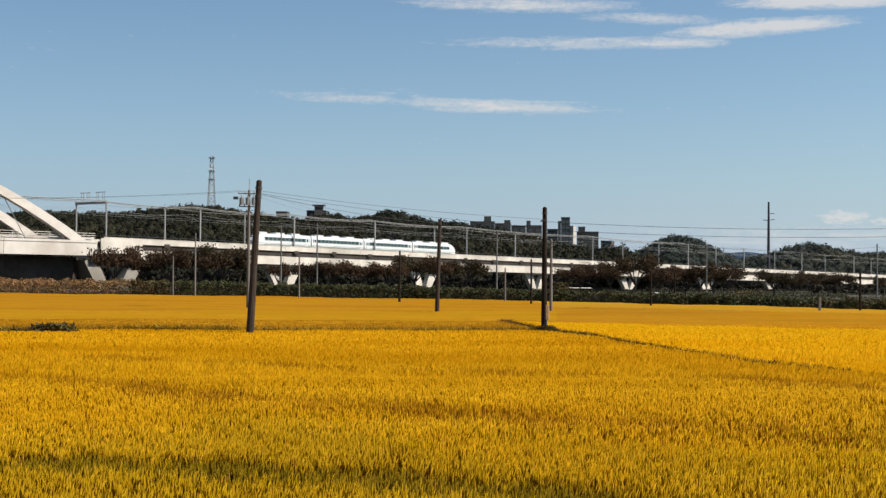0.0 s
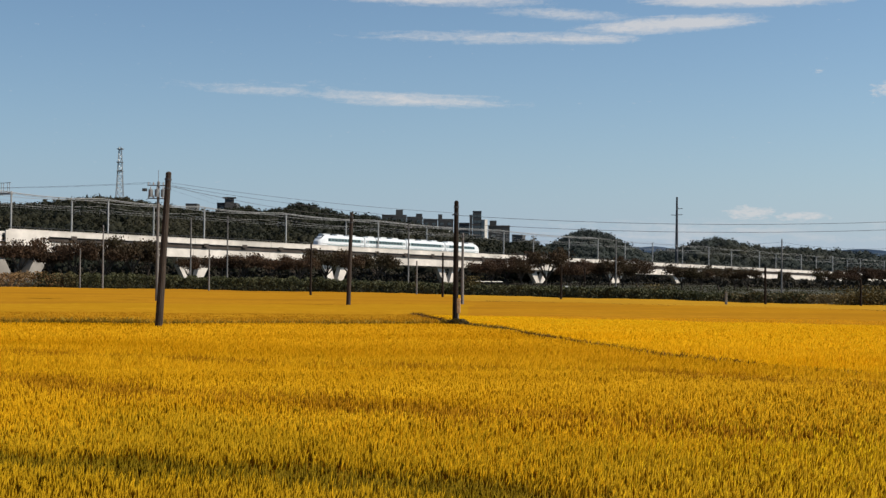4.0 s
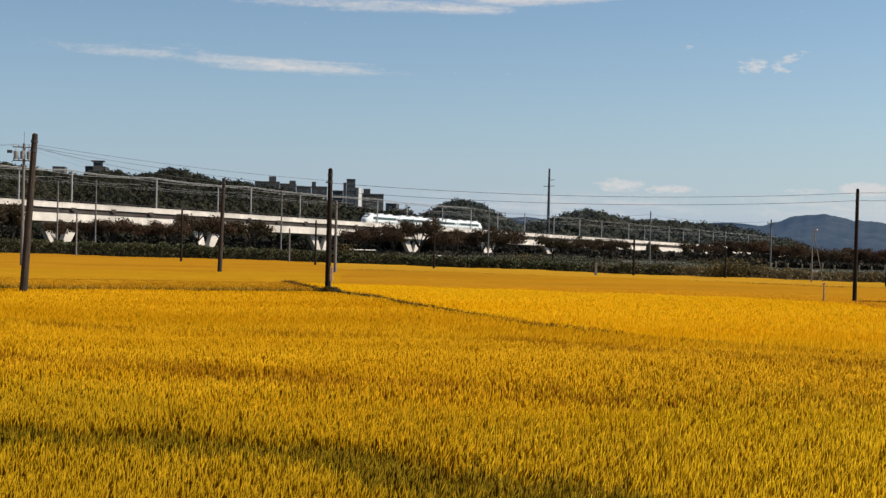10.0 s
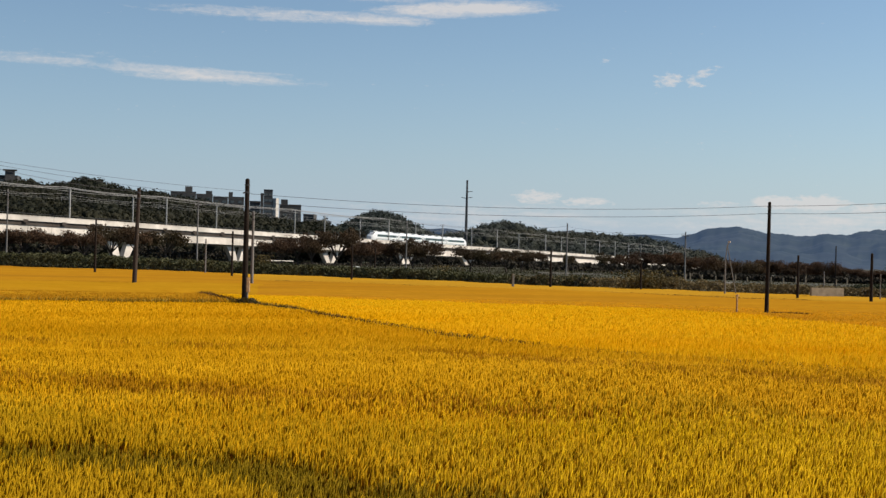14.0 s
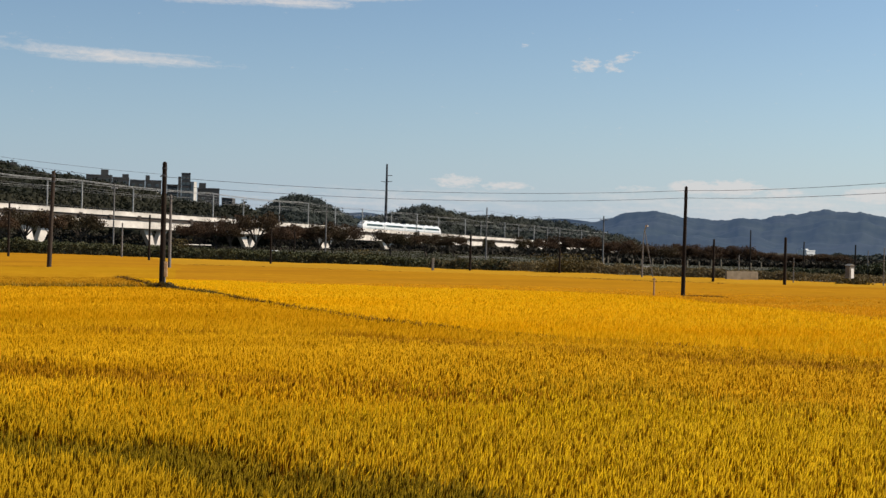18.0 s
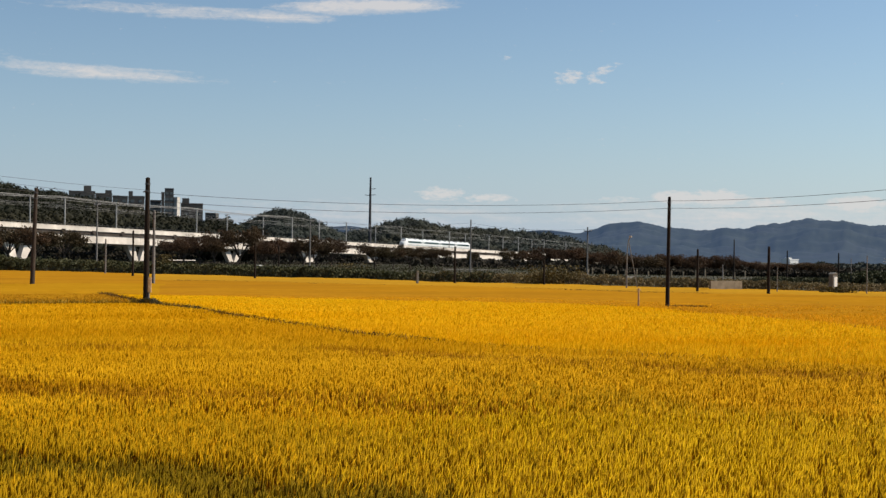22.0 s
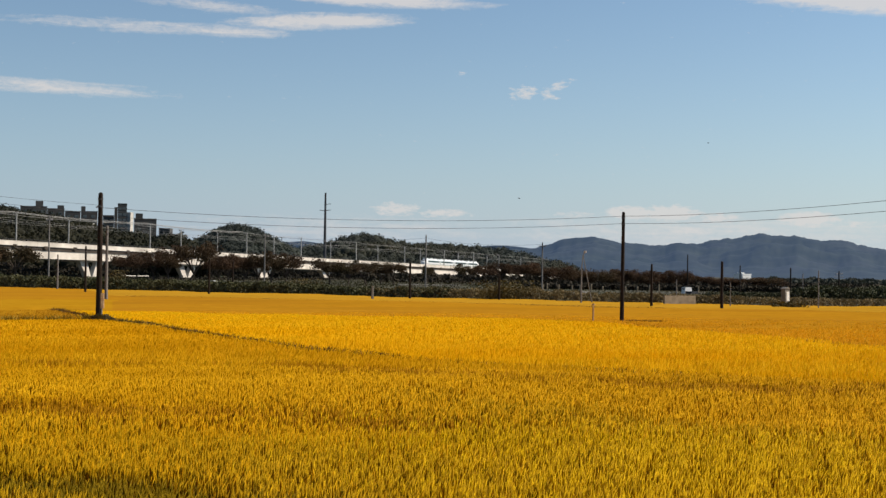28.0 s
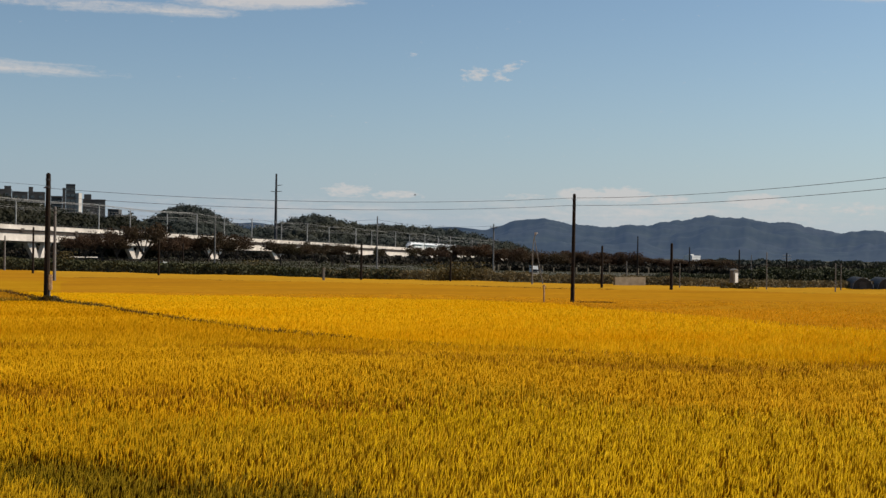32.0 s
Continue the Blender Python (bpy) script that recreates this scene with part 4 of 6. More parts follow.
def make_rough_ground():
    """Tall dark weeds between the field's bank and the tree row, and woods behind it."""
    rng = np.random.default_rng(23)
    n = 46000
    a, u = rng.uniform(-22, 46, n), rng.uniform(0, 1, n)
    ex = np.array([math.degrees(math.atan2(x, y)) for x, y in EDGE])
    ed = np.array([math.hypot(x, y) for x, y in EDGE])
    near = np.interp(a, ex, ed) + 14
    far = np.interp(a, [p[0] for p in TREE_LINE], [p[1] for p in TREE_LINE]) + 10
    d = near + (far - near) * u
    v, f = blades(d * np.sin(np.radians(a)), d * np.cos(np.radians(a)), 0.0, rng.uniform(0.4, 1.1, n) * np.interp(a, [5, 9, 20, 21], [1.0, 0.6, 0.6, 0.42]), np.full(n, 0.11), rng, 2, 0.8)
    thing("rough_weeds", "dark rough weeds on the ground before the levee", "weeds", kind="stuff", mesh=quick_mesh("rough_weeds", v, f, M["rough"]))
    n = 36000
    a, d = rng.uniform(-20, 24, n), rng.uniform(8, 170, n)
    d = np.interp(a, [p[0] for p in TREE_LINE], [p[1] for p in TREE_LINE]) + d
    v, f = blades(d * np.sin(np.radians(a)), d * np.cos(np.radians(a)), 0.0, rng.uniform(0.2, 0.55, n), np.full(n, 0.3), rng, 1, 0.8)
    thing("rough_weeds", "dark grass on the ground round the viaduct's piers", "weeds", kind="stuff", mesh=quick_mesh("pier_grass", v, f, M["rough"]))
    line = [tuple(out_at(a_, d_).xy) for a_, d_ in TREE_LINE]
    n = 30000
    pts = np.array([lerp_line(line, k) for k in rng.uniform(0, line_length(line), n)])
    side = rng.uniform(-8.5, 6, n)
    up = np.clip(np.interp(np.degrees(np.arctan2(pts[:, 0], pts[:, 1])), [5, 10], [1.2, 0.12]), 0.12, 1.2) * np.clip((9 - np.abs(side)) / 4.5, 0, 1)
    v, f = blades(pts[:, 0] - pts[:, 3] * side, pts[:, 1] + pts[:, 2] * side, up - 0.05, rng.uniform(0.12, 0.32, n), np.full(n, 0.13), rng, 1, 0.8)
    thing("rough_weeds", "short brown grass on the levee under the trees", "weeds", kind="stuff", mesh=quick_mesh("levee_grass", v, f, M["rough"]))
    n = 16000
    a, d = rng.uniform(15, 48, n), rng.uniform(455, 520, n)
    z = np.interp(a, [22, 23, 32, 32.6], [3.5, 2.0, 2.0, 1.5]) * np.sqrt(rng.uniform(0, 1, n)) * (0.8 + 0.2 * np.sin(a * 3.1) * np.sin(a * 7.7))
    v, f = leaves(np.stack([d * np.sin(np.radians(a)), d * np.cos(np.radians(a)), z], 1), 0.75, rng, 1.0)
    thing("undergrowth", "dark low woods behind the cherry trees", "undergrowth", kind="stuff", mesh=quick_mesh("low_woods", v, f, M["thicket"]))
    n = 16000
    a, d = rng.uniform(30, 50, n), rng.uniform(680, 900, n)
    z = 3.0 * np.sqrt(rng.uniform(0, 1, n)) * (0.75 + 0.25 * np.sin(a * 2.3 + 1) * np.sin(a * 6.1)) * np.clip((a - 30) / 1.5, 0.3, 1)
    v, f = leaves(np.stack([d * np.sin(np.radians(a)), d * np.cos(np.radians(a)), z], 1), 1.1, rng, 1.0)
    thing("undergrowth", "dark blue green woods at the mountain's foot", "undergrowth", kind="stuff", mesh=quick_mesh("foot_woods", v, f, M["hazy_forest"]))
    # Shrubs added in near-black leaf colour for the shadow below the crowns.
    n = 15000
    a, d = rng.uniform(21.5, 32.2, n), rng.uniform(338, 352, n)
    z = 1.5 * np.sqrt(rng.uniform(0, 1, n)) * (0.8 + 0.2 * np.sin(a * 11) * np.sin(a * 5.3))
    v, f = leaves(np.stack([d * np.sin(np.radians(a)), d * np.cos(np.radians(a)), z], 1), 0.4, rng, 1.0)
    thing("undergrowth", "dark low shrubs standing in for shade under the cherry trees", "undergrowth", kind="stuff", mesh=quick_mesh("tree_shrubs", v, f, M["thicket"]))
    # Low roadside wall, with dry weeds before it.
    w = thing("roadside_wall", "long low grey roadside kerb wall behind the paddy", "wall")
    for i in range(10):
        a0 = 19.2 + i * 0.5
        p0, p1 = out_at(a0, 194 + i * 2.0), out_at(a0 + 0.49, 194 + i * 2.0 + 1.96)
        t = (p1 - p0).normalized()
        m = Matrix.Translation((p0 + p1) / 2) @ Matrix.Rotation(math.atan2(t.y, t.x), 4, "Z")
        part("wall_panel", Shape().box(0, 0, 0.62, (p1 - p0).length, 0.3, 1.24), M["old_concrete"], w, at=m)
    n = 42000
    a, d = rng.uniform(19, 36, n), rng.uniform(174, 188, n)
    d = d + np.clip(a - 19, 0, 9) * 4 * 0.9
    z = (4.05 - d * math.tan(radians(0.80))) * np.sqrt(rng.uniform(0, 1, n)) * (0.85 + 0.15 * np.sin(a * 9) * np.sin(a * 4.3))
    v, f = leaves(np.stack([d * np.sin(np.radians(a)), d * np.cos(np.radians(a)), z], 1), 0.15, rng, 1.2)
    thing("weeds", "brown dry weeds before a low roadside wall", "weeds", kind="stuff", mesh=quick_mesh("wall_weeds", v, f, M["road_weed"]))
    # Low pale concrete walls along the levee, seen between the trees.
    for a0, a1, e in ((16.3, 17.6, -0.565), (17.7, 19.0, -0.57)):
        w = thing("levee_wall", "low pale concrete wall along the levee's foot", "wall", group="low levee walls")
        n = max(1, round((a1 - a0) / 0.45))
        for i in range(n):
            q = [a0 + (a1 - a0) * (i + k) / n for k in (0, 0.985)]
            p0, p1 = [out_at(b, float(np.interp(b, [p[0] for p in TREE_LINE], [p[1] for p in TREE_LINE])) - 10) for b in q]
            t, top = p1 - p0, 4.05 + p0.length * math.tan(radians(e))
            m = Matrix.Translation((p0 + p1) / 2) @ Matrix.Rotation(math.atan2(t.y, t.x), 4, "Z")
            part("wall_panel", Shape().box(0, 0, top / 2, t.length, 0.3, top), M["old_concrete"], w, at=m)
            part("coping", Shape().box(0, 0, top + 0.04, t.length, 0.42, 0.08), M["old_concrete"], w, at=m)
    # Pale posts along the road under the trees.
    first = None
    for i in range(15):
        a0 = 22.2 + i * 0.46 + rng.uniform(-0.2, 0.2)
        m = Matrix.Translation(out_at(a0, 318 + rng.uniform(-14, 14))) @ Matrix.Diagonal((0.7, 0.7, rng.uniform(0.75, 1.15), 1))
        if first is None:
            first = thing("road_post", "pale concrete roadside post under the trees", "post", group="roadside posts")
            part("shaft", Shape().box(0, 0, 0.75, 0.42, 0.42, 1.5, b=0.06), M["beige_wall"], first)
            part("cap", Shape().box(0, 0, 1.55, 0.48, 0.48, 0.1, b=0.06), M["beige_wall"], first)
            start = m
        else:
            copy_thing(first, m)
    first.matrix_basis = start


# The railway viaduct.
SPAN, FIRST, LAST = 28.0, 190.0, 918.0
NEAR, FAR = 250.5, 262.5
TURN = Matrix.Rotation(radians(90 - RAIL_AZ), 4, "Z")


def line_box(s0, s1, p0, p1, z0, z1, dz):
    """A bar along the railway between two stations, falling with it."""
    sh = Shape()
    v = []
    for s in (s0, s1):
        k = dz * (s - s0)
        v += [on_line(s, p0, z0 + k), on_line(s, p1, z0 + k), on_line(s, p1, z1 + k), on_line(s, p0, z1 + k)]
    return sh.add(v, [(0, 1, 2, 3), (7, 6, 5, 4), (0, 4, 5, 1), (1, 5, 6, 2), (2, 6, 7, 3), (3, 7, 4, 0)])


def make_viaduct():
    fall = -0.0119
    via = thing("viaduct", "pale concrete railway viaduct on V-shaped piers", "viaduct")
    s = FIRST
    k = 0
    while s < LAST:
        e = s + SPAN - 0.08
        z = parapet_z(s)
        part("parapet", line_box(s, e, NEAR, NEAR + 0.25, z - 1.25, z, fall), M["concrete"], via)
        part("coping", line_box(s, e, NEAR - 0.08, NEAR + 0.33, z + 0.003, z + 0.12, fall), M["concrete"], via)
        part("parapet", line_box(s, e, FAR - 0.25, FAR, z - 1.25, z, fall), M["concrete"], via)
        # The overhang's shadow is put in as a dark brown slab and beams.
        part("deck_slab", line_box(s, e, NEAR + 0.35, FAR - 0.35, z - 1.6, z - 1.253, fall), M["shadow_brown"], via)
        part("edge_beam", line_box(s, e, NEAR + 0.45, NEAR + 0.95, z - 2.35, z - 1.603, fall), M["shadow_brown"], via)
        part("edge_beam", line_box(s, e, FAR - 0.95, FAR - 0.45, z - 2.35, z - 1.603, fall), M["shadow_brown"], via)
        part("box_girder", line_box(s, e, NEAR + 0.7, FAR - 0.7, z - 4.65, z - 2.354, fall), M["concrete"], via)
        for q in (3.0, 17.0):
            part("bracket", line_box(s + q, s + q + 1.6, NEAR - 0.12, NEAR - 0.003, z - 1.9, z - 1.1, fall), M["shadow_brown"], via)
        part("bearing_shelf", line_box(s - 0.6, s + 0.6, NEAR + 2.9, FAR - 2.9, z - 5.0, z - 4.654, fall), M["old_concrete"], via)
        if k % 2 == 0:
            base, top = 0.0, z - 5.01
            sp = s + (5.0 if k == 0 else 2.2)
            p, deep = NEAR + 2.6, (1.5 if k else 5.0)
            pier = part("pier", line_box(sp - (3.6 if k else 4.8), sp + (3.6 if k else 4.8), p - 0.2, p + deep + 0.2, -0.3, 0.7, 0), M["worn_concrete"], via)
            for sign in (-1, 1):
                leg = Shape()
                b0, b1, t0, t1 = (sign * w for w in ((0.3, 2.5, 2.5, 6.4) if k else (0.9, 4.3, 4.8, 8.4)))
                v = []
                for q in (p, p + deep):
                    v += [on_line(sp + b0, q, base + 0.65), on_line(sp + b1, q, base + 0.65), on_line(sp + t1, q, top), on_line(sp + t0, q, top)]
                leg.add(v, [(0, 1, 2, 3), (7, 6, 5, 4), (0, 4, 5, 1), (1, 5, 6, 2), (2, 6, 7, 3), (3, 7, 4, 0)])
                part("leg", leg, M["concrete" if k else "worn_concrete"], pier)
            part("cross_beam", line_box(sp - 6.3, sp + 6.3, NEAR + 2.5, FAR - 2.5, top + 0.004, top + 0.34, fall), M["concrete"], via)
        for p in (253 - 0.72, 253 + 0.72, 259.3 - 0.72, 259.3 + 0.72):
            part("rail", line_box(s, s + SPAN, p - 0.04, p + 0.04, z - 0.95, z - 0.78, fall), M["dark_steel"], via)
        part("cable_rail", line_box(s, e, NEAR + 0.1, NEAR + 0.16, z + 0.55, z + 0.63, fall), M["dark_steel"], via)
        part("track_bed", line_box(s, e, NEAR + 0.6, FAR - 0.6, z - 1.25, z - 0.95, fall), M["old_concrete"], via)
        s += SPAN
        k += 1


def make_arch_bridge():
    br = thing("arch_bridge", "white steel arch railway bridge", "bridge")
    for i in range(6):
        s0 = 46.6 + i * 23.55
        part("girder_panel", line_box(s0, s0 + 23.45, NEAR - 0.6, NEAR, 8.4, 11.65, 0), M["white_paint"], br)
        part("girder_panel", line_box(s0, s0 + 23.45, FAR + 3.0, FAR + 3.6, 8.4, 11.65, 0), M["white_paint"], br)
        part("edge_strip", line_box(s0, s0 + 23.45, NEAR - 0.75, NEAR - 0.6, 11.2, 11.7, 0), M["white_paint"], br)
        part("deck", line_box(s0, s0 + 23.45, NEAR + 0.01, FAR + 2.99, 9.0, 10.7, 0), M["old_concrete"], br)
        for j in range(3):
            part("cross_girder", line_box(s0 + j * 7.8, s0 + j * 7.8 + 0.5, NEAR + 0.02, FAR + 2.98, 8.2, 8.99, 0), M["old_concrete"], br)
    for p, name in ((NEAR - 0.5, "arch_rib"), (FAR + 2.4, "arch_rib")):
        sh, n = Shape(), 28
        ring = []
        for i in range(n + 1):
            u = i / n
            s, z = 184.3 - 136 * u, 10.9 + 4 * 20.7 * u * (1 - u)
            slope = math.atan2(20.7 * 4 * (1 - 2 * u), -136)
            up = Vector((-math.sin(slope), math.cos(slope)))
            half = 0.78 + 0.27 * abs(1 - 2 * u) ** 3
            for q in (p, p + 1.4):
                for sg in (-1, 1):
                    ring.append(on_line(s + sg * up.x * half * -1, q, z + sg * up.y * half * -1))
        f = []
        for i in range(n):
            a, b = 4 * i, 4 * i + 4
            f += [(a, a + 1, b + 1, b), (a + 1, a + 3, b + 3, b + 1), (a + 3, a + 2, b + 2, b + 3), (a + 2, a, b, b + 2)]
        part(name, sh.add(ring, f), M["white_paint"], br)
        for i in range(2, 27, 2):
            u = i / 28
            s, z = 184.3 - 136 * u, 10.9 + 82.8 * u * (1 - u)
            part("hanger", Shape().rod(on_line(s, p + 0.8, z - 1.0), on_line(s + 5.5, p + 0.8, 11.3), 0.09, n=8), M["steel"], br)
    for i in range(12):
        part("walkway_wall", line_box(48 + i * 11.7, 59.6 + i * 11.7, NEAR + 1.3, NEAR + 1.45, 11.7, 12.5, 0), M["white_paint"], br)
        part("far_wall", line_box(48 + i * 11.7, 59.6 + i * 11.7, FAR + 2.6, FAR + 2.8, 10.7, 13.0, 0), M["white_paint"], br)
    for z in (12.3, 12.8, 13.3):
        part("railing", Shape().rod(on_line(50, NEAR + 0.4, z), on_line(188, NEAR + 0.4, z), 0.07, n=6), M["white_paint"], br)
    for i in range(46):
        part("railing_post", Shape().rod(on_line(50 + i * 3, NEAR + 0.4, 11.6), on_line(50 + i * 3, NEAR + 0.4, 13.35), 0.06, n=6), M["white_paint"], br)
    # White end block over the first pier, and dark walls added as the shade under the bridge.
    part("end_block", line_box(189.0, 200.5, NEAR - 0.35, NEAR - 0.004, 8.9, 12.3, 0), M["concrete"], br)
    part("abutment", line_box(40, 186.19, NEAR + 5.0, NEAR + 6.0, 0, 8.1, 0), M["shadow_brown"], br)
    part("abutment_side", line_box(186.2, 187.6, NEAR + 6.1, FAR - 2.51, 0, 8.1, 0), M["shadow_brown"], br)


def make_catenary():
    near = [-13.9, -10.0, -6.17, -2.84, 0.97, 6.18, 10.07, 12.3, 14.57, 16.58, 18.22, 19.44, 20.5, 21.4]
    far = [-11.42, -8.2, -0.37, 2.98, 7.41, 8.88, 11.18, 13.51, 15.47, 17.23, 18.8, 20.0]
    shaft = Shape().box(0, 0, 4.6, 0.34, 0.34, 9.2, b=0.05)
    stay = Shape().rod((0, 0, 7.0), (0, 2.9, 7.0), 0.05, n=6).rod((0, 0, 6.1), (0, 2.9, 6.9), 0.045, n=6).rod((0, 2.9, 7.0), (0, 3.0, 5.9), 0.035, n=6)
    cap = Shape().box(0, 0.5, 9.0, 0.10, 1.5, 0.10).rod((0, 1.15, 9.0), (0, 1.15, 9.45), 0.07, n=6).rod((0, -0.2, 9.0), (0, -0.2, 9.45), 0.07, n=6)
    first = None
    for row, p, flip in ((near[1:], NEAR + 0.55, 1), (far, FAR - 0.55, -1)):
        for a in row:
            s = s_at(a, p)
            m = Matrix.Translation(on_line(s, p, parapet_z(s) - 1.26)) @ TURN @ Matrix.Rotation(0 if flip > 0 else math.pi, 4, "Z")
            if first is None:
                first = thing("catenary_mast", "grey steel railway mast with bracket arm on the viaduct", "mast", m, group="masts along the railway")
                part("post", shaft, M["mast_grey"], first)
                part("bracket", stay, M["mast_grey"], first)
                part("cap_beam", cap, M["mast_grey"], first)
            else:
                copy_thing(first, m)
    # Gantry at the bridge end.
    s = s_at(-13.9, NEAR) + 1.5
    g = thing("signal_gantry", "grey steel gantry across the tracks at the bridge", "gantry")
    z = parapet_z(s)
    part("beam", line_box(s - 0.3, s + 0.3, NEAR + 0.4, FAR - 0.4, z + 7.6, z + 8.1, 0), M["mast_grey"], g)
    for p in (NEAR + 0.55, FAR - 0.55):
        part("post", Shape().rod(on_line(s, p, z - 1.2), on_line(s, p, z + 8.3), 0.2, n=8), M["mast_grey"], g)
    for p in (NEAR + 2.6, NEAR + 8.2):
        fr = Shape()
        for q in (-1.4, -0.7, 0.7, 1.4):
            fr.rod(on_line(s, p + q, z + 8.1), on_line(s, p + q, z + 10.2), 0.06, n=6)
        fr.rod(on_line(s, p - 1.9, z + 10.2), on_line(s, p + 1.9, z + 10.2), 0.07, n=6)
        part("insulator_frame", fr, M["mast_grey"], g)
    # Wires along the line.
    w = thing("overhead_wires", "overhead railway wires above the viaduct", "wires", kind="stuff")
    stations = sorted(s_at(a, NEAR) for a in near)
    stations = [60.0, 120.0] + stations + [stations[-1] + 60]
    for p, h, sag, r in ((253, 5.4, 0.0, 0.02), (253, 6.6, 0.7, 0.024), (259.3, 5.4, 0.0, 0.02), (259.3, 6.6, 0.7, 0.024), (NEAR + 1.6, 8.3, 0.5, 0.10), (NEAR + 0.3, 7.9, 0.5, 0.06), (FAR - 1.6, 8.3, 0.5, 0.05)):
        sh = Shape()
        for s0, s1 in zip(stations, stations[1:]):
            pts = []
            for i in range(7):
                u = i / 6
                s = s0 + (s1 - s0) * u
                pts.append(on_line(s, p, parapet_z(s) + h - sag * 4 * u * (1 - u)))
            sh.tube(pts, [r if s0 < s_at(7, NEAR) else min(r, 0.03)] * 7, 4)
        part("wire", sh, M["cable"], w)


# The train: four railcars.
def railcar(lead, seedcol):
    car = thing("railcar", "white electric railcar with dark teal window band", "railcar", group="cars of the passing train")
    half, L = 1.56, 9.95
    prof = [(-half, 1.0), (-half, 2.95), (-half + 0.12, 3.4), (-half + 0.5, 3.72), (-0.6, 3.85), (0.6, 3.85), (half - 0.5, 3.72), (half - 0.12, 3.4), (half, 2.95), (half, 1.0), (half - 0.2, 0.8), (-half + 0.2, 0.8)]
    nose = 3.1
    x0, x1 = (-L + (nose if lead < 0 else 0), L - (nose if lead > 0 else 0))
    sh = Shape().extrude(prof, x0, x1)
    if lead:
        # rounded nose in three rings
        sign = 1 if lead > 0 else -1
        base = x1 if lead > 0 else x0
        rings = []
        for u, sq, drop in ((0.0, 1.0, 0.0), (0.9, 0.98, 0.14), (1.8, 0.92, 0.62), (2.6, 0.80, 1.30), (3.1, 0.58, 1.75)):
            rings.append([(base + sign * u, a * sq, 0.8 + (c - 0.8) * (1 - drop / 3.05 * (1 if c > 2 else 0.2))) for a, c in prof])
        n = len(prof)
        v = [q for r in rings for q in r]
        f = []
        for k in range(4):
            f += [(k * n + i, k * n + (i + 1) % n, (k + 1) * n + (i + 1) % n, (k + 1) * n + i) for i in range(n)]
        f.append(tuple(range(4 * n, 5 * n)))
        sh.add(v, f)
        ws = Shape()
        ws.prism([(-1.0, -1.15), (1.0, -1.15), (1.0, 1.15), (-1.0, 1.15)], 0.0, 0.05, Matrix.Translation((base + sign * 1.42, 0, 3.32)) @ Matrix.Rotation(sign * radians(29), 4, "Y"))
        part("windscreen", ws, M["pane"], car, "dark raked windscreen")
        for y in (-0.75, 0.75):
            part("headlight", Shape().box(base + sign * 2.98, y, 1.55, 0.16, 0.3, 0.2), M["porcelain"], car)
    body = part("body", sh, M["train_white"], car, "white painted steel body")
    for side in (-1, 1):
        y = side * (half + 0.012)
        part("window_band", Shape().box((x0 + x1) / 2, y, 2.52, (x1 - x0) - 0.9, 0.024, 0.92), M["train_teal"], body, "teal band round the windows")
        for i in range(11):
            x = -7.2 + i * 1.44
            if x0 + 0.8 < x < x1 - 0.7:
                part("window", Shape().box(x, y + side * 0.014, 2.54, 1.12, 0.02, 0.66), M["pane"], body)
        for x in ((-8.7, 8.7) if not lead else (-8.7 * lead,)):
            d = part("door", Shape().box(x, y + side * 0.02, 2.05, 0.95, 0.05, 1.95), M["train_white"], body)
            part("door_window", Shape().box(x, y + side * 0.05, 2.5, 0.5, 0.02, 0.75), M["pane"], d)
        part("skirt_stripe", Shape().box((x0 + x1) / 2, y, 1.12, (x1 - x0) - 0.3, 0.02, 0.16), M["train_teal"], body)
        part("skirt", Shape().box(0, side * (half - 0.2), 0.62, 11.0, 0.1, 0.5), M["train_roof"], body)
    for x in (-6.4, -0.4, 5.2):
        part("roof_unit", Shape().box(x, 0, 3.98, 3.2, 1.9, 0.42, b=0.2), M["train_roof"], car)
    for x in (-6.7, 6.7):
        bog = part("bogie", Shape().box(x, 0, 0.55, 3.0, 2.2, 0.35, b=0.1), M["train_dark"], car)
        for dx in (-1.05, 1.05):
            for y in (-0.75, 0.75):
                part("wheel", Shape().rod((x + dx, y - 0.06, 0.43), (x + dx, y + 0.06, 0.43), 0.43, n=16), M["dark_steel"], bog)
    if lead <= 0:
        part("gangway", Shape().box(L + 0.12, 0, 2.1, 0.5, 1.3, 2.2, b=0.1), M["train_dark"], car)
    if seedcol:
        pg = Shape().rod((2, -0.7, 4.2), (3.2, 0, 4.9), 0.035, n=5).rod((2, 0.7, 4.2), (3.2, 0, 4.9), 0.035, n=5).rod((3.2, 0, 4.9), (2.2, 0, 5.6), 0.035, n=5).rod((2.2, -0.9, 5.62), (2.2, 0.9, 5.62), 0.04, n=5)
        part("pantograph", pg, M["dark_steel"], car)
    return car


def train_pose(s):
    return Matrix.Translation(on_line(s, RAIL_P, parapet_z(s) - 0.78)) @ TURN @ Matrix.Rotation(math.atan(0.0119), 4, "Y")


# Station of the train's front along the line.
FRONT = [(0.0, 317.0), (4.0, 376.0), (9.0, 450.0), (13.0, 509.0), (19.0, 596.0), (23.0, 652.5), (28.0, 718.0), (32.0, 766.0)]
CARS = [railcar(1, False), railcar(0, True), railcar(0, False), railcar(-1, False)]


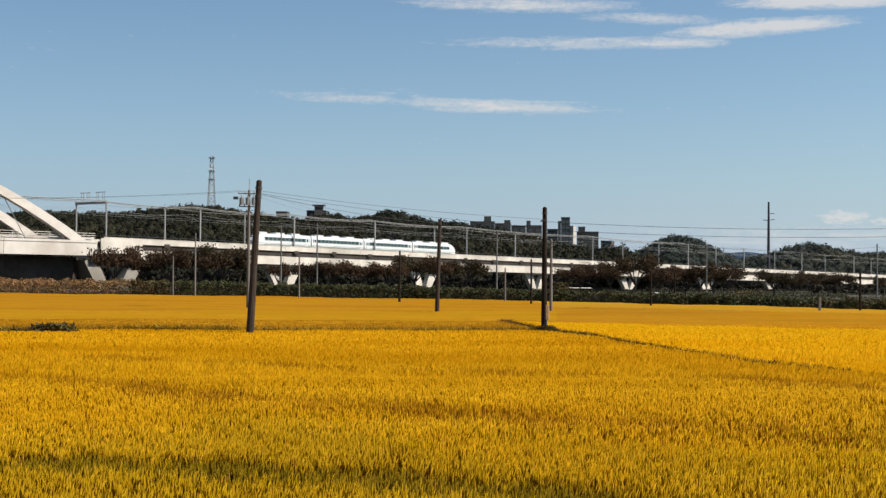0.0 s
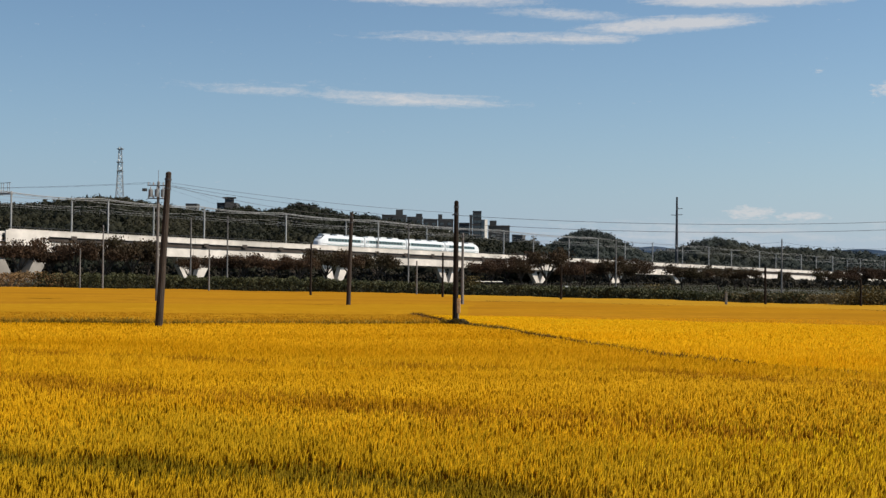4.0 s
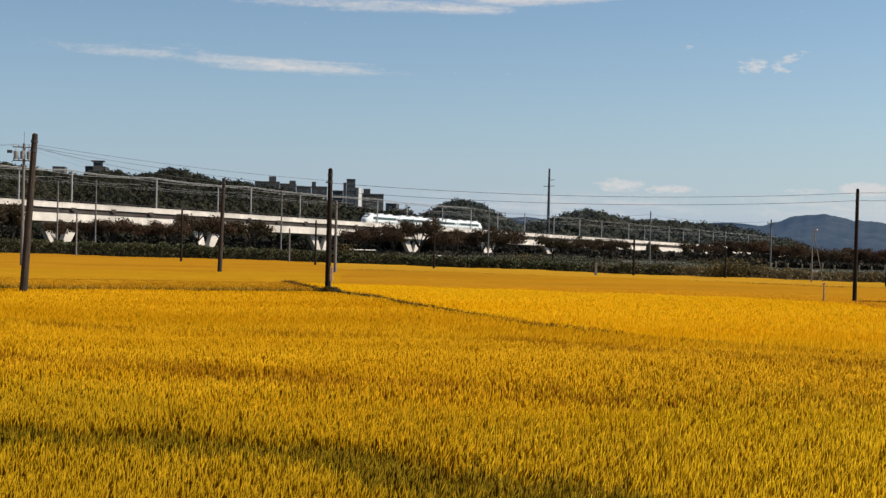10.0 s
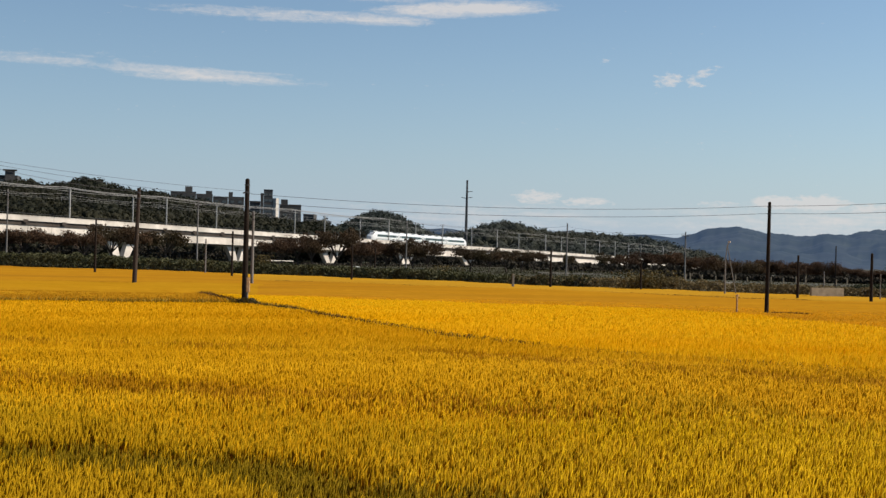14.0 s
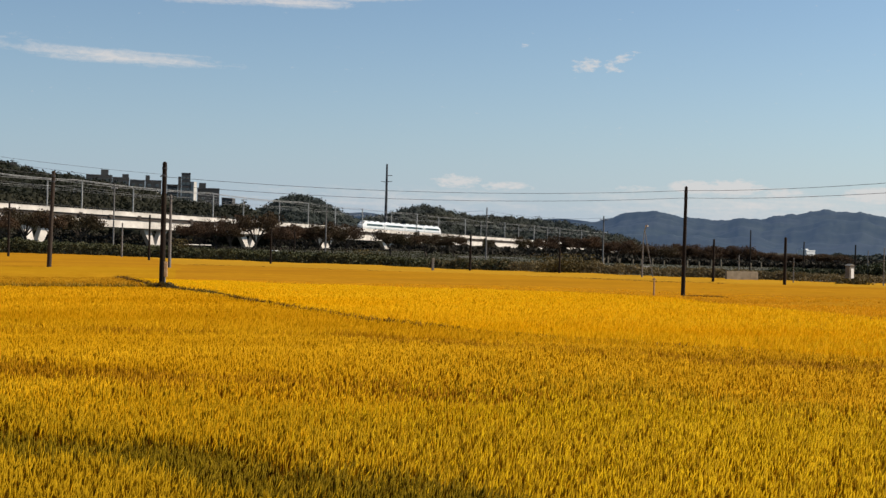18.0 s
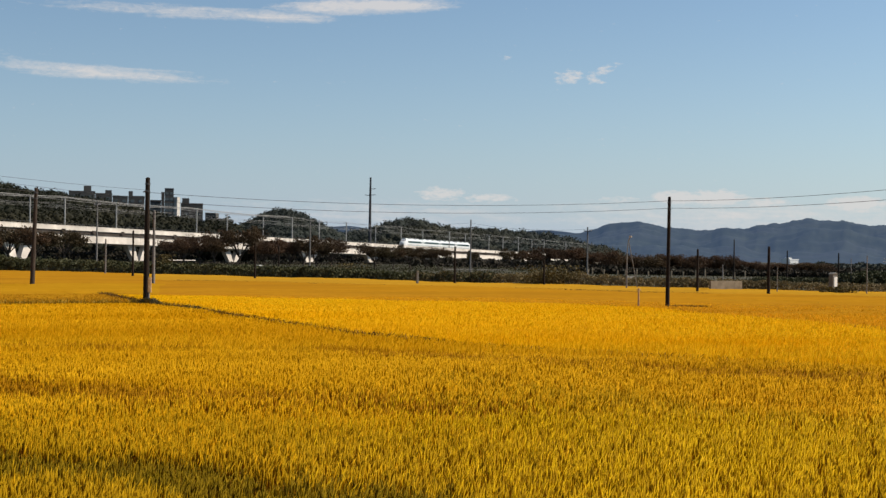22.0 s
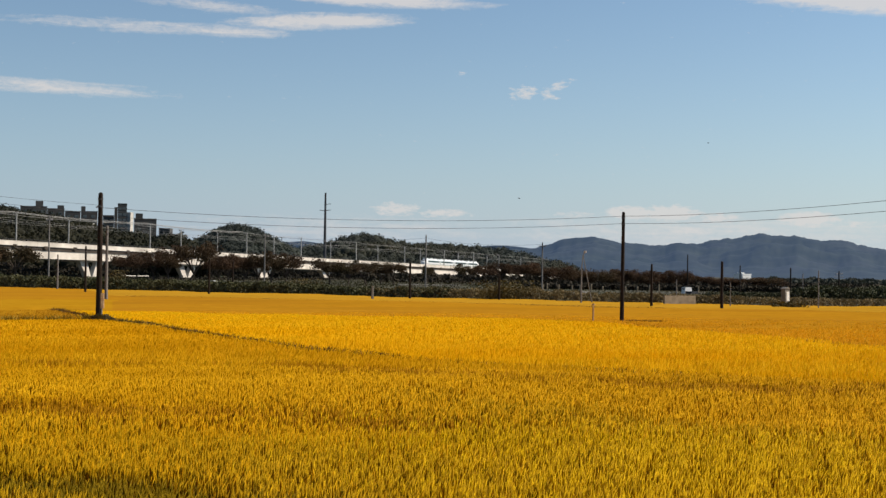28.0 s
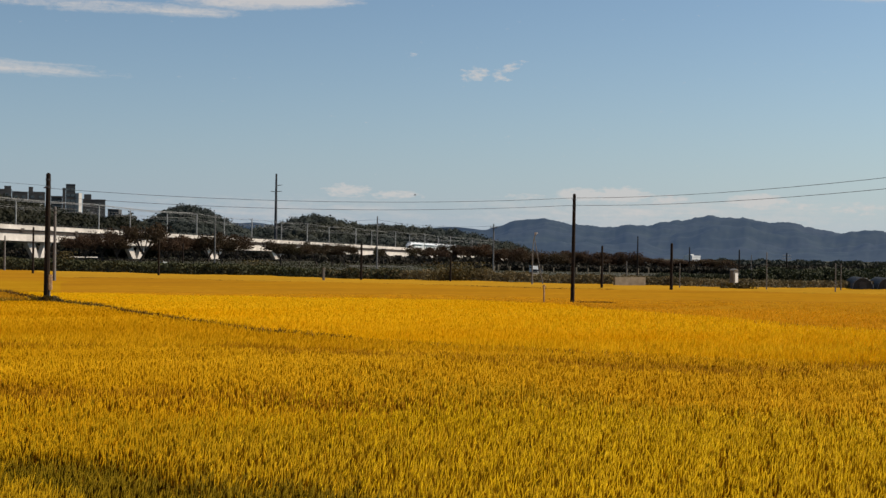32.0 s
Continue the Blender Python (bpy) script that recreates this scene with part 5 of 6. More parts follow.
def kei_truck():
    """A small white truck on the road behind the paddy; its front looks along -x."""
    t = thing("mini_truck", "small white truck driving on the field road", "truck")
    cab = Shape().extrude([(-0.72, 0.45), (0.72, 0.45), (0.72, 1.15), (0.62, 1.78), (-0.62, 1.78), (-0.72, 1.15)], -1.5, -0.35)
    cab = part("cab", cab, M["kei_white"], t, "white painted cab")
    part("windscreen", Shape().box(-1.51, 0, 1.42, 0.03, 1.2, 0.5), M["pane"], cab)
    for y in (-0.70, 0.70):
        part("side_window", Shape().box(-0.95, y, 1.48, 0.5, 0.03, 0.26), M["pane"], cab)
    part("bed", Shape().box(0.62, 0, 0.72, 1.85, 1.42, 0.12), M["dark_steel"], t)
    for x, y, sx, sy in ((0.62, -0.70, 1.85, 0.05), (0.62, 0.70, 1.85, 0.05), (1.53, 0, 0.05, 1.35)):
        part("bed_side", Shape().box(x, y, 0.93, sx, sy, 0.3), M["dark_steel"], t, "dark grey bed side")
    for x in (-1.05, 0.95):
        for y in (-0.62, 0.62):
            part("wheel", Shape().rod((x, y - 0.08, 0.27), (x, y + 0.08, 0.27), 0.27, n=14), M["train_dark"], t)
    return t


def bird():
    """A small dark bird with spread wings, flying along +x."""
    b = thing("bird", "small dark bird flying over the paddy", "bird", group="birds in the sky")
    v, f = [], []
    for x, r in ((-0.11, 0.01), (-0.06, 0.025), (0.01, 0.034), (0.07, 0.024), (0.11, 0.006)):
        v += [(x, r * math.cos(k * math.pi / 3), r * math.sin(k * math.pi / 3)) for k in range(6)]
    for i in range(4):
        f += [(i * 6 + k, i * 6 + (k + 1) % 6, i * 6 + 6 + (k + 1) % 6, i * 6 + 6 + k) for k in range(6)]
    part("body", Shape().add(v, f), M["bird"], b)
    part("tail", Shape().add([(-0.1, -0.01, 0), (-0.1, 0.01, 0), (-0.17, 0.035, 0), (-0.17, -0.035, 0), (-0.13, 0, 0.006)], [(0, 1, 4), (1, 2, 4), (2, 3, 4), (3, 0, 4)]), M["bird"], b)
    wings = []
    for side in (-1, 1):
        w = Shape().add([(0.04, 0, 0.005), (-0.04, 0, 0.005), (-0.03, side * 0.11, 0.025), (-0.05, side * 0.23, 0.03), (0.035, side * 0.11, 0.03), (0, side * 0.11, 0.0)], [(0, 1, 2, 4), (4, 2, 3), (0, 5, 1), (1, 5, 2), (4, 5, 0), (3, 5, 4), (2, 5, 3)])
        wings.append(part("wing", w, M["bird"], b))
    return b, wings


TRUCK = kei_truck()
# Bearing of the truck by time; it keeps to a straight road.
TRUCK_AT = [(23.0, 32.15), (24.0, 31.49), (25.0, 30.77), (27.6, 28.72), (28.5, 27.82), (29.5, 26.85), (30.5, 25.80), (31.5, 24.68), (32.0, 24.07)]
# Birds: distance and places on their way as (time, bearing, elevation).
FLIGHTS = [(80, [(0.0, -75, 9.0), (17.5, -7.0, 8.2), (19.0, 7.5, 7.28), (20.0, 16.9, 6.3), (21.0, 27.3, 8.6), (23.0, 46, 10), (32.0, 80, 14)]),
           (110, [(0.0, -80, 8.0), (21.0, -20.0, 3.2), (23.0, 2.93, 3.73), (25.0, 30.4, 5.77), (28.0, 62, 7.0), (32.0, 85, 9.0)]),
           (120, [(0.0, 85, 9.0), (25.5, 34.0, 6.5), (28.0, 21.3, 3.07), (28.5, 20.1, 1.9), (30.0, 14.0, 3.5), (32.0, -4.0, 7.0)]),
           (130, [(0.0, 80, 10.0), (27.0, 33.0, 6.0), (28.0, 29.0, 5.37), (30.0, 26.1, 1.75), (30.5, 25.3, 2.6), (31.0, 22.9, 1.45), (32.0, 19.0, 2.4)])]
BIRDS = [bird() for _ in FLIGHTS]


def road_place(azimuth):
    a, b = out_at(20, 318), out_at(33, 224)
    k = out_at(azimuth, 1)
    w = b - a
    u = (a.y * k.x - a.x * k.y) / (w.x * k.y - w.y * k.x)
    return a + w * u, math.atan2(w.y, w.x)


def motions():
    p0, yaw = road_place(TRUCK_AT[0][1])
    p1, _ = road_place(TRUCK_AT[1][1])
    step = (p0 - p1) / (TRUCK_AT[1][0] - TRUCK_AT[0][0])
    rows = [(0.0, p0 + step * TRUCK_AT[0][0])] + [(t, road_place(a)[0]) for t, a in TRUCK_AT]
    walk(TRUCK, [(t, Matrix.Translation((p.x, p.y, 0.0)) @ Matrix.Rotation(yaw, 4, "Z")) for t, p in rows])
    for i, ((b, wings), (dist, way)) in enumerate(zip(BIRDS, FLIGHTS)):
        spots = [(t, out_at(a, dist, 4.05 + dist * math.tan(radians(e)))) for t, a, e in way]
        turn = math.pi - radians(20) if way[-1][1] < way[0][1] else radians(-20)
        walk(b, [(t, Matrix.Translation(p) @ Matrix.Rotation(turn, 4, "Z")) for t, p in spots])
        for sg, w in zip((-1, 1), wings):
            walk(w, [(k * 0.25, Matrix.Rotation(sg * radians(24 * math.sin(k * 2.1 + i)), 4, "X")) for k in range(129)])
    for i, car in enumerate(CARS):
        walk(car, [(t, train_pose(s - 10.1 - 20.3 * i)) for t, s in FRONT])


# Hills.
def bell(a, c, w):
    return np.exp(-((a - c) / w) ** 2)


def ridge_near(a):
    e = 1.25 + 1.15 / (1 + np.exp((a - 4.2) / 1.0)) + 0.55 * bell(a, -10.0, 2.6) + 0.2 * bell(a, -15.5, 3.0) + 0.42 * bell(a, -2.1, 1.2) + 0.25 * bell(a, -4.7, 0.8) + 0.24 * bell(a, 7.35, 0.5)
    e = e - 0.13 / (1 + np.exp((0.95 - a) / 0.12)) / (1 + np.exp((a - 4.9) / 0.4))
    return e / (1 + np.exp((a - 8.6) / 0.5))


def ridge_mid(a):
    return 0.55 * bell(a, 8.0, 2.2) + 1.55 * bell(a, 9.95, 1.95) + 0.25 * bell(a, 11.6, 0.7)


def ridge_far(a):
    return 0.9 * bell(a, 13.0, 3.2) + 0.62 * bell(a, 14.8, 1.3) + 0.82 * bell(a, 17.3, 2.2) + 0.85 * bell(a, 20.5, 2.4) + 0.12 * bell(a, 24, 2)


def ridge_blue(a):
    return 0.82 + 0.64 * bell(a, 24.2, 2.2) + 0.18 * bell(a, 27.5, 1.5) + 0.86 * bell(a, 31.4, 3.1) + 0.25 * bell(a, 34.6, 1.2) + 0.2 * bell(a, 38.0, 2.5) + 0.035 * np.sin(a * 3.9) * bell(a, 30, 9) + 0.015 * np.sin(a * 9.3 + 1)


def ground_form(ridge, near, far, tree, a, d):
    """Height of a hill's ground: rises from near to far, then falls behind."""
    peak = np.maximum(0.0, 4.05 + far * np.tan(np.radians(ridge(a))) - tree)
    u = np.clip((d - near) / (far - near), 0, 1)
    back = np.clip((d - far) / 260.0, 0, 1)
    return peak * (u * u * (3 - 2 * u)) * (1 - back ** 2)


def hill(name, label, ridge, az0, az1, near, far, tree, mat, floor_mat, rows, cols, size, seed):
    rng = np.random.default_rng(seed)
    A, D = np.linspace(az0, az1, 90), np.linspace(near, far + 250, 22)
    a, d = np.meshgrid(A, D)
    z = ground_form(ridge, near, far, tree, a, d) - 0.3
    v = np.stack([d * np.sin(np.radians(a)), d * np.cos(np.radians(a)), z], -1).reshape(-1, 3)
    n = len(A)
    f = [(i * n + j, i * n + j + 1, (i + 1) * n + j + 1, (i + 1) * n + j) for i in range(len(D) - 1) for j in range(n - 1)]
    h = thing(name, label, "hill", kind="structure")
    part("hillside", quick_mesh("hillside", v, f, floor_mat, True), None, h)
    # Tree crowns: lumpy, with loose leaf sprays.
    bm = bmesh.new()
    bmesh.ops.create_icosphere(bm, subdivisions=1, radius=0.88)
    sv = np.array([tuple(p.co) for p in bm.verts])
    sf = np.array([[q.index for q in p.verts] for p in bm.faces])
    bm.free()
    a = (az0 + (az1 - az0) * (np.arange(cols)[None] + rng.uniform(0, 1, (rows, cols))) / cols).ravel()
    d = (near + (far + 25 - near) * ((np.arange(rows)[:, None] + rng.uniform(0, 1, (rows, cols))) / rows) ** 0.8).ravel()
    z = ground_form(ridge, near, far, tree, a, d)
    ok = z > 0.6
    a, d, z = a[ok], d[ok], z[ok]
    c = np.stack([d * np.sin(np.radians(a)), d * np.cos(np.radians(a)), z + tree * 0.45], 1)
    k = len(c)
    r = size * rng.uniform(0.65, 1.3, (k, 1, 1)) * np.stack([rng.uniform(0.8, 1.15, k), rng.uniform(0.8, 1.15, k), rng.uniform(0.75, 1.25, k)], 1)[:, None, :]
    lump = 1 + rng.uniform(-0.24, 0.24, (k, len(sv), 1))
    v = (c[:, None, :] + sv[None] * r * lump).reshape(-1, 3)
    f = (sf[None] + (np.arange(k) * len(sv))[:, None, None]).reshape(-1, 3)
    part("tree_crowns", quick_mesh("crowns", v, f, mat), None, h, "dense mixed trees turning from green to brown")
    m = 62
    w = rng.normal(size=(k, m, 3))
    w /= np.linalg.norm(w, axis=2, keepdims=True)
    w[..., 2] = np.abs(w[..., 2])
    pts = (c[:, None, :] + w * r * rng.uniform(0.7, 1.12, (k, m, 1))).reshape(-1, 3)
    lv, lf = leaves(pts, (0.64 if size < 4 else 0.72), rng, 0.9)
    part("leaf_sprays", quick_mesh("sprays", lv, lf, mat), None, h, "loose outer leaves of the trees")


def make_hills():
    hill("wooded_hill", "wooded hill behind the railway viaduct", ridge_near, -24, 9.6, 470, 690, 8.0, M["forest"], M["forest_floor"], 19, 190, 3.1, 31)
    hill("wooded_hill", "round wooded hill in the distance", ridge_mid, 6.0, 14.2, 760, 900, 8.0, M["hazy_forest"], M["forest_floor"], 9, 70, 4.4, 32)
    hill("wooded_hill", "long low wooded hill far off", ridge_far, 11.0, 26.0, 860, 1010, 8.0, M["hazy_forest"], M["forest_floor"], 8, 130, 4.6, 33)
    # Blue mountain range: the plain backdrop of the distance.
    A, D = np.linspace(4, 58, 860), np.linspace(2300, 3500, 60)
    a, d = np.meshgrid(A, D)
    u = np.clip((d - 2300) / 1100, 0, 1)
    peak = 4 + 3400 * np.tan(np.radians(ridge_blue(a)))
    spur = 0.5 + 0.18 * np.sin(a * 1.9 + 1.5 * np.sin(a * 0.9) + u * 3.0) + 0.07 * np.sin(a * 5.1 - u * 9 + 1.2 * np.sin(a * 1.7))
    z = peak * u ** (0.7 + 0.8 * spur) * np.where(d > 3405, 0.93, 1.0)
    fold = np.sin(a * 13 + u * 17 + 2 * np.sin(a * 3)) * np.sin(u * 23 - a * 7)
    rng = np.random.default_rng(2)
    rough = rng.normal(0, 1, z.shape)
    for _ in range(2):
        rough = (rough + np.roll(rough, 1, 0) + np.roll(rough, 1, 1) + np.roll(rough, -1, 1)) / 2.4
    x, y = d * np.sin(np.radians(a)), d * np.cos(np.radians(a))
    for wave in np.geomspace(420, 90, 9):
        way = rng.uniform(0, math.pi)
        z = z + 0.013 * wave * np.sin((x * math.cos(way) + y * math.sin(way)) * 2 * math.pi / wave + rng.uniform(0, 6.28)) * np.clip(u * 2.5, 0, 1) * np.clip((1 - u) * 5, 0, 1)
    crest = 0.8 * np.sin(a * 11.3 + 2.1 * np.sin(a * 2.7)) + 0.5 * np.sin(a * 27 + np.sin(a * 5))
    z = z + crest * np.exp(-((u - 1) / 0.05) ** 2) + (0.35 * fold + 0.55 * rough + rng.normal(0, 0.22, z.shape)) * np.clip(u * 3, 0, 1) * np.clip((1.02 - u) * 8, 0.25, 1)
    v = np.stack([d * np.sin(np.radians(a)), d * np.cos(np.radians(a)), z - 1], -1).reshape(-1, 3)
    n = len(A)
    f = [(i * n + j, i * n + j + 1, (i + 1) * n + j + 1, (i + 1) * n + j) for i in range(len(D) - 1) for j in range(n - 1)]
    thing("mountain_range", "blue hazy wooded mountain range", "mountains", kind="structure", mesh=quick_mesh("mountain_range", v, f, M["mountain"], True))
    # A pale gap of farther mountains between the hills.
    a = np.linspace(4, 30, 60)
    top = 4 + 4200 * np.tan(np.radians(1.0 + 0.22 * bell(a, 12.6, 0.8) + 0.1 * np.sin(a * 1.3)))
    v = np.concatenate([np.stack([4200 * np.sin(np.radians(a)), 4200 * np.cos(np.radians(a)), t], 1) for t in (top * 0, top)] + [np.stack([4400 * np.sin(np.radians(a)), 4400 * np.cos(np.radians(a)), top * 0], 1)])
    f = [(i, i + 1, 61 + i, 60 + i) for i in range(59)] + [(60 + i, 61 + i, 121 + i, 120 + i) for i in range(59)]
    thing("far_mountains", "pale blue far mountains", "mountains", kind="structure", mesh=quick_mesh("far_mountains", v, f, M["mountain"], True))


# Flats on the hill.
def block(az0, az1, d, e_top, e_low, deep, mat, label, tanks=(), storeys=0, turn=-9.0):
    """A block of flats between two bearings; turn swings its front from the line of sight."""
    z1, z0 = 4.05 + d * math.tan(radians(e_top)), 4.05 + d * math.tan(radians(e_low)) - 12
    wide = d * radians(az1 - az0)
    mid = (az0 + az1) / 2
    base = out_at(mid, d, z0)
    m = Matrix.Translation(base) @ Matrix.Rotation(radians(-mid + turn), 4, "Z")
    if turn:
        wide /= math.cos(radians(turn)) * 1.08
    b = thing("apartment_building", label, "building", m, group="buildings on the hill")
    h = z1 - z0
    part("wall", Shape().box(0, deep / 2, h / 2, wide, deep, h), mat, b)
    part("roof_edge", Shape().box(0, deep / 2, h + 0.3, wide + 0.16, deep + 0.16, 0.5), mat, b)
    for u, w, t in tanks:
        part("roof_house", Shape().box(wide * u, deep / 2, h + 0.58 + t / 2, w, deep * 0.5, t), mat, b)
    n = max(2, int(wide / 4.2))
    for k in range(storeys):
        for i in range(n):
            x, z = -wide / 2 + (i + 0.5) * wide / n, h - 2.2 - k * 2.9
            w = part("window", Shape().box(x, -0.03, z, 1.9, 0.08, 1.35), M["pane"], b)
    return b


def make_buildings():
    g = "grey concrete apartment block on the hill"
    block(1.11, 2.13, 735, 2.33, 1.7, 12, M["flats"], g, ((0.21, 3.8, 2.8),), 4, turn=0)
    block(2.14, 2.80, 737, 2.26, 1.6, 12, M["flats"], g, ((0.28, 3.3, 1.7),), 4, turn=0)
    block(2.82, 3.42, 739, 2.17, 1.5, 12, M["flats"], g, (), 4, turn=0)
    b = block(3.44, 4.08, 740, 2.18, 1.5, 12, M["flats"], g, ((-0.36, 2.2, 2.5),), 4, turn=0)
    # Added pale box that gives the end wall its sunlight.
    part("bright_side", Shape().box(0, 0, 0, 1.6, 1.6, 7.0, m=Matrix.Translation((1.9, -0.9, 11.5)) @ Matrix.Rotation(radians(48), 4, "Z")), M["flats_sunlit"], b, "pale box coloured as the building's sunlit side")
    block(4.31, 4.74, 742, 2.03, 1.5, 12, M["flats"], g, (), 3, turn=0)
    block(4.75, 4.87, 741, 2.36, 1.4, 8, M["flats"], "narrow grey concrete lift tower on the hill", (), 0, turn=0)
    b = block(4.88, 5.24, 728, 2.52, 1.4, 8, M["flats"], "tall grey tower block with a sunlit pale side", (), 5, turn=0)
    part("bright_side", Shape().box(0, 0, 0, 2.4, 2.4, 20.6, m=Matrix.Translation((3.9, 1.2, 12.0)) @ Matrix.Rotation(radians(52), 4, "Z")), M["flats_sunlit"], b, "pale box coloured as the building's sunlit side")
    block(5.53, 6.42, 745, 1.93, 1.3, 13, M["flats"], g, ((-0.28, 3.7, 2.7),), 4, turn=0)
    block(6.50, 6.97, 800, 1.56, 1.2, 11, M["flats"], g, (), 2)
    block(-5.70, -4.85, 706, 2.72, 2.3, 10, M["flats"], "grey concrete building on the wooded hilltop", (), 1)
    block(-6.95, -6.45, 705, 2.66, 2.3, 8, M["flats"], "small grey building on the wooded hilltop", (), 1)
    h = block(-5.35, -4.98, 698, 2.92, 2.3, 7, M["flats"], "grey concrete tower house with a flat roof slab on the hilltop", (), 0, turn=0)
    part("roof_slab", Shape().box(0, 3.5, 4.05 + 698 * math.tan(radians(2.92)) - h.matrix_basis.translation.z + 0.75, 6.6, 8.5, 0.4), M["flats"], h)
    block(30.42, 30.78, 560, 0.0, -0.2, 5, M["kei_white"], "white farm building behind the trees", ((-0.2, 1.4, 0.5),), 1, turn=42)


def make_lattice_tower():
    t = thing("transmission_tower", "grey steel lattice tower on the wooded hill", "tower", Matrix.Translation(out_at(-9.56, 720, 34.0)))
    h, w0, w1 = 32.0, 2.1, 0.6
    legs = [(-1, -1), (1, -1), (1, 1), (-1, 1)]
    for a, b in legs:
        part("leg", Shape().rod((a * w0, b * w0, 0), (a * w1, b * w1, h), 0.15, 0.11, 6), M["steel"], t)
    levels = 11
    for k in range(levels):
        z0, z1 = h * k / levels, h * (k + 1) / levels
        q0, q1 = w0 + (w1 - w0) * k / levels, w0 + (w1 - w0) * (k + 1) / levels
        sh = Shape()
        for i in range(4):
            (a, b), (c, d) = legs[i], legs[(i + 1) % 4]
            sh.rod((a * q0, b * q0, z0), (c * q1, d * q1, z1), 0.065, n=4).rod((c * q0, d * q0, z0), (a * q1, b * q1, z1), 0.065, n=4).rod((a * q1, b * q1, z1), (c * q1, d * q1, z1), 0.065, n=4)
        part("bracing", sh, M["steel"], t)
    for z, r in ((h * 0.62, 1.5), (h * 0.76, 1.5), (h * 0.97, 1.5)):
        part("platform", Shape().box(0, 0, z, 2 * r, 2 * r, 0.45), M["steel"], t)


# Poles.
def pole(place, top, radius, mat, label, lean=(0, 0), group="", arms=(), bands=True, name="utility_pole"):
    """A tapered pole; top: its height; arms: (height, half length, bearing)."""
    p = thing(name, label, "pole", Matrix.Translation(place), group)
    tip = Vector((lean[0], lean[1], top))
    part("shaft", Shape().tube([Vector((0, 0, -0.3)), tip * 0.5, tip], [radius, radius * 0.85, radius * 0.7], 12), mat, p, smooth=False)
    part("cap", Shape().rod(tip, tip + Vector((0, 0, 0.09)), radius * 0.74, radius * 0.3, 12), mat, p)
    if bands:
        for u in (0.90, 0.955):
            part("clamp_band", Shape().rod(tip * u, tip * (u + 0.012), radius * 0.86, n=12), M["dark_steel"], p)
    for z, half, bear in arms:
        u = z / top
        c, s = math.cos(radians(bear)), math.sin(radians(bear))
        o = tip * u
        arm = part("crossarm", Shape().rod(o + Vector((-half * c, -half * s, 0)), o + Vector((half * c, half * s, 0)), 0.06, n=6), M["dark_steel"], p)
        for k in (-0.92, -0.45, 0.45, 0.92):
            q = o + Vector((half * k * c, half * k * s, 0))
            part("insulator", Shape().rod(q + Vector((0, 0, 0.05)), q + Vector((0, 0, 0.32)), 0.07, 0.05, 8), M["porcelain"], arm)
    return p


def top_z(distance, elevation):
    return 4.05 + distance * math.tan(radians(elevation))


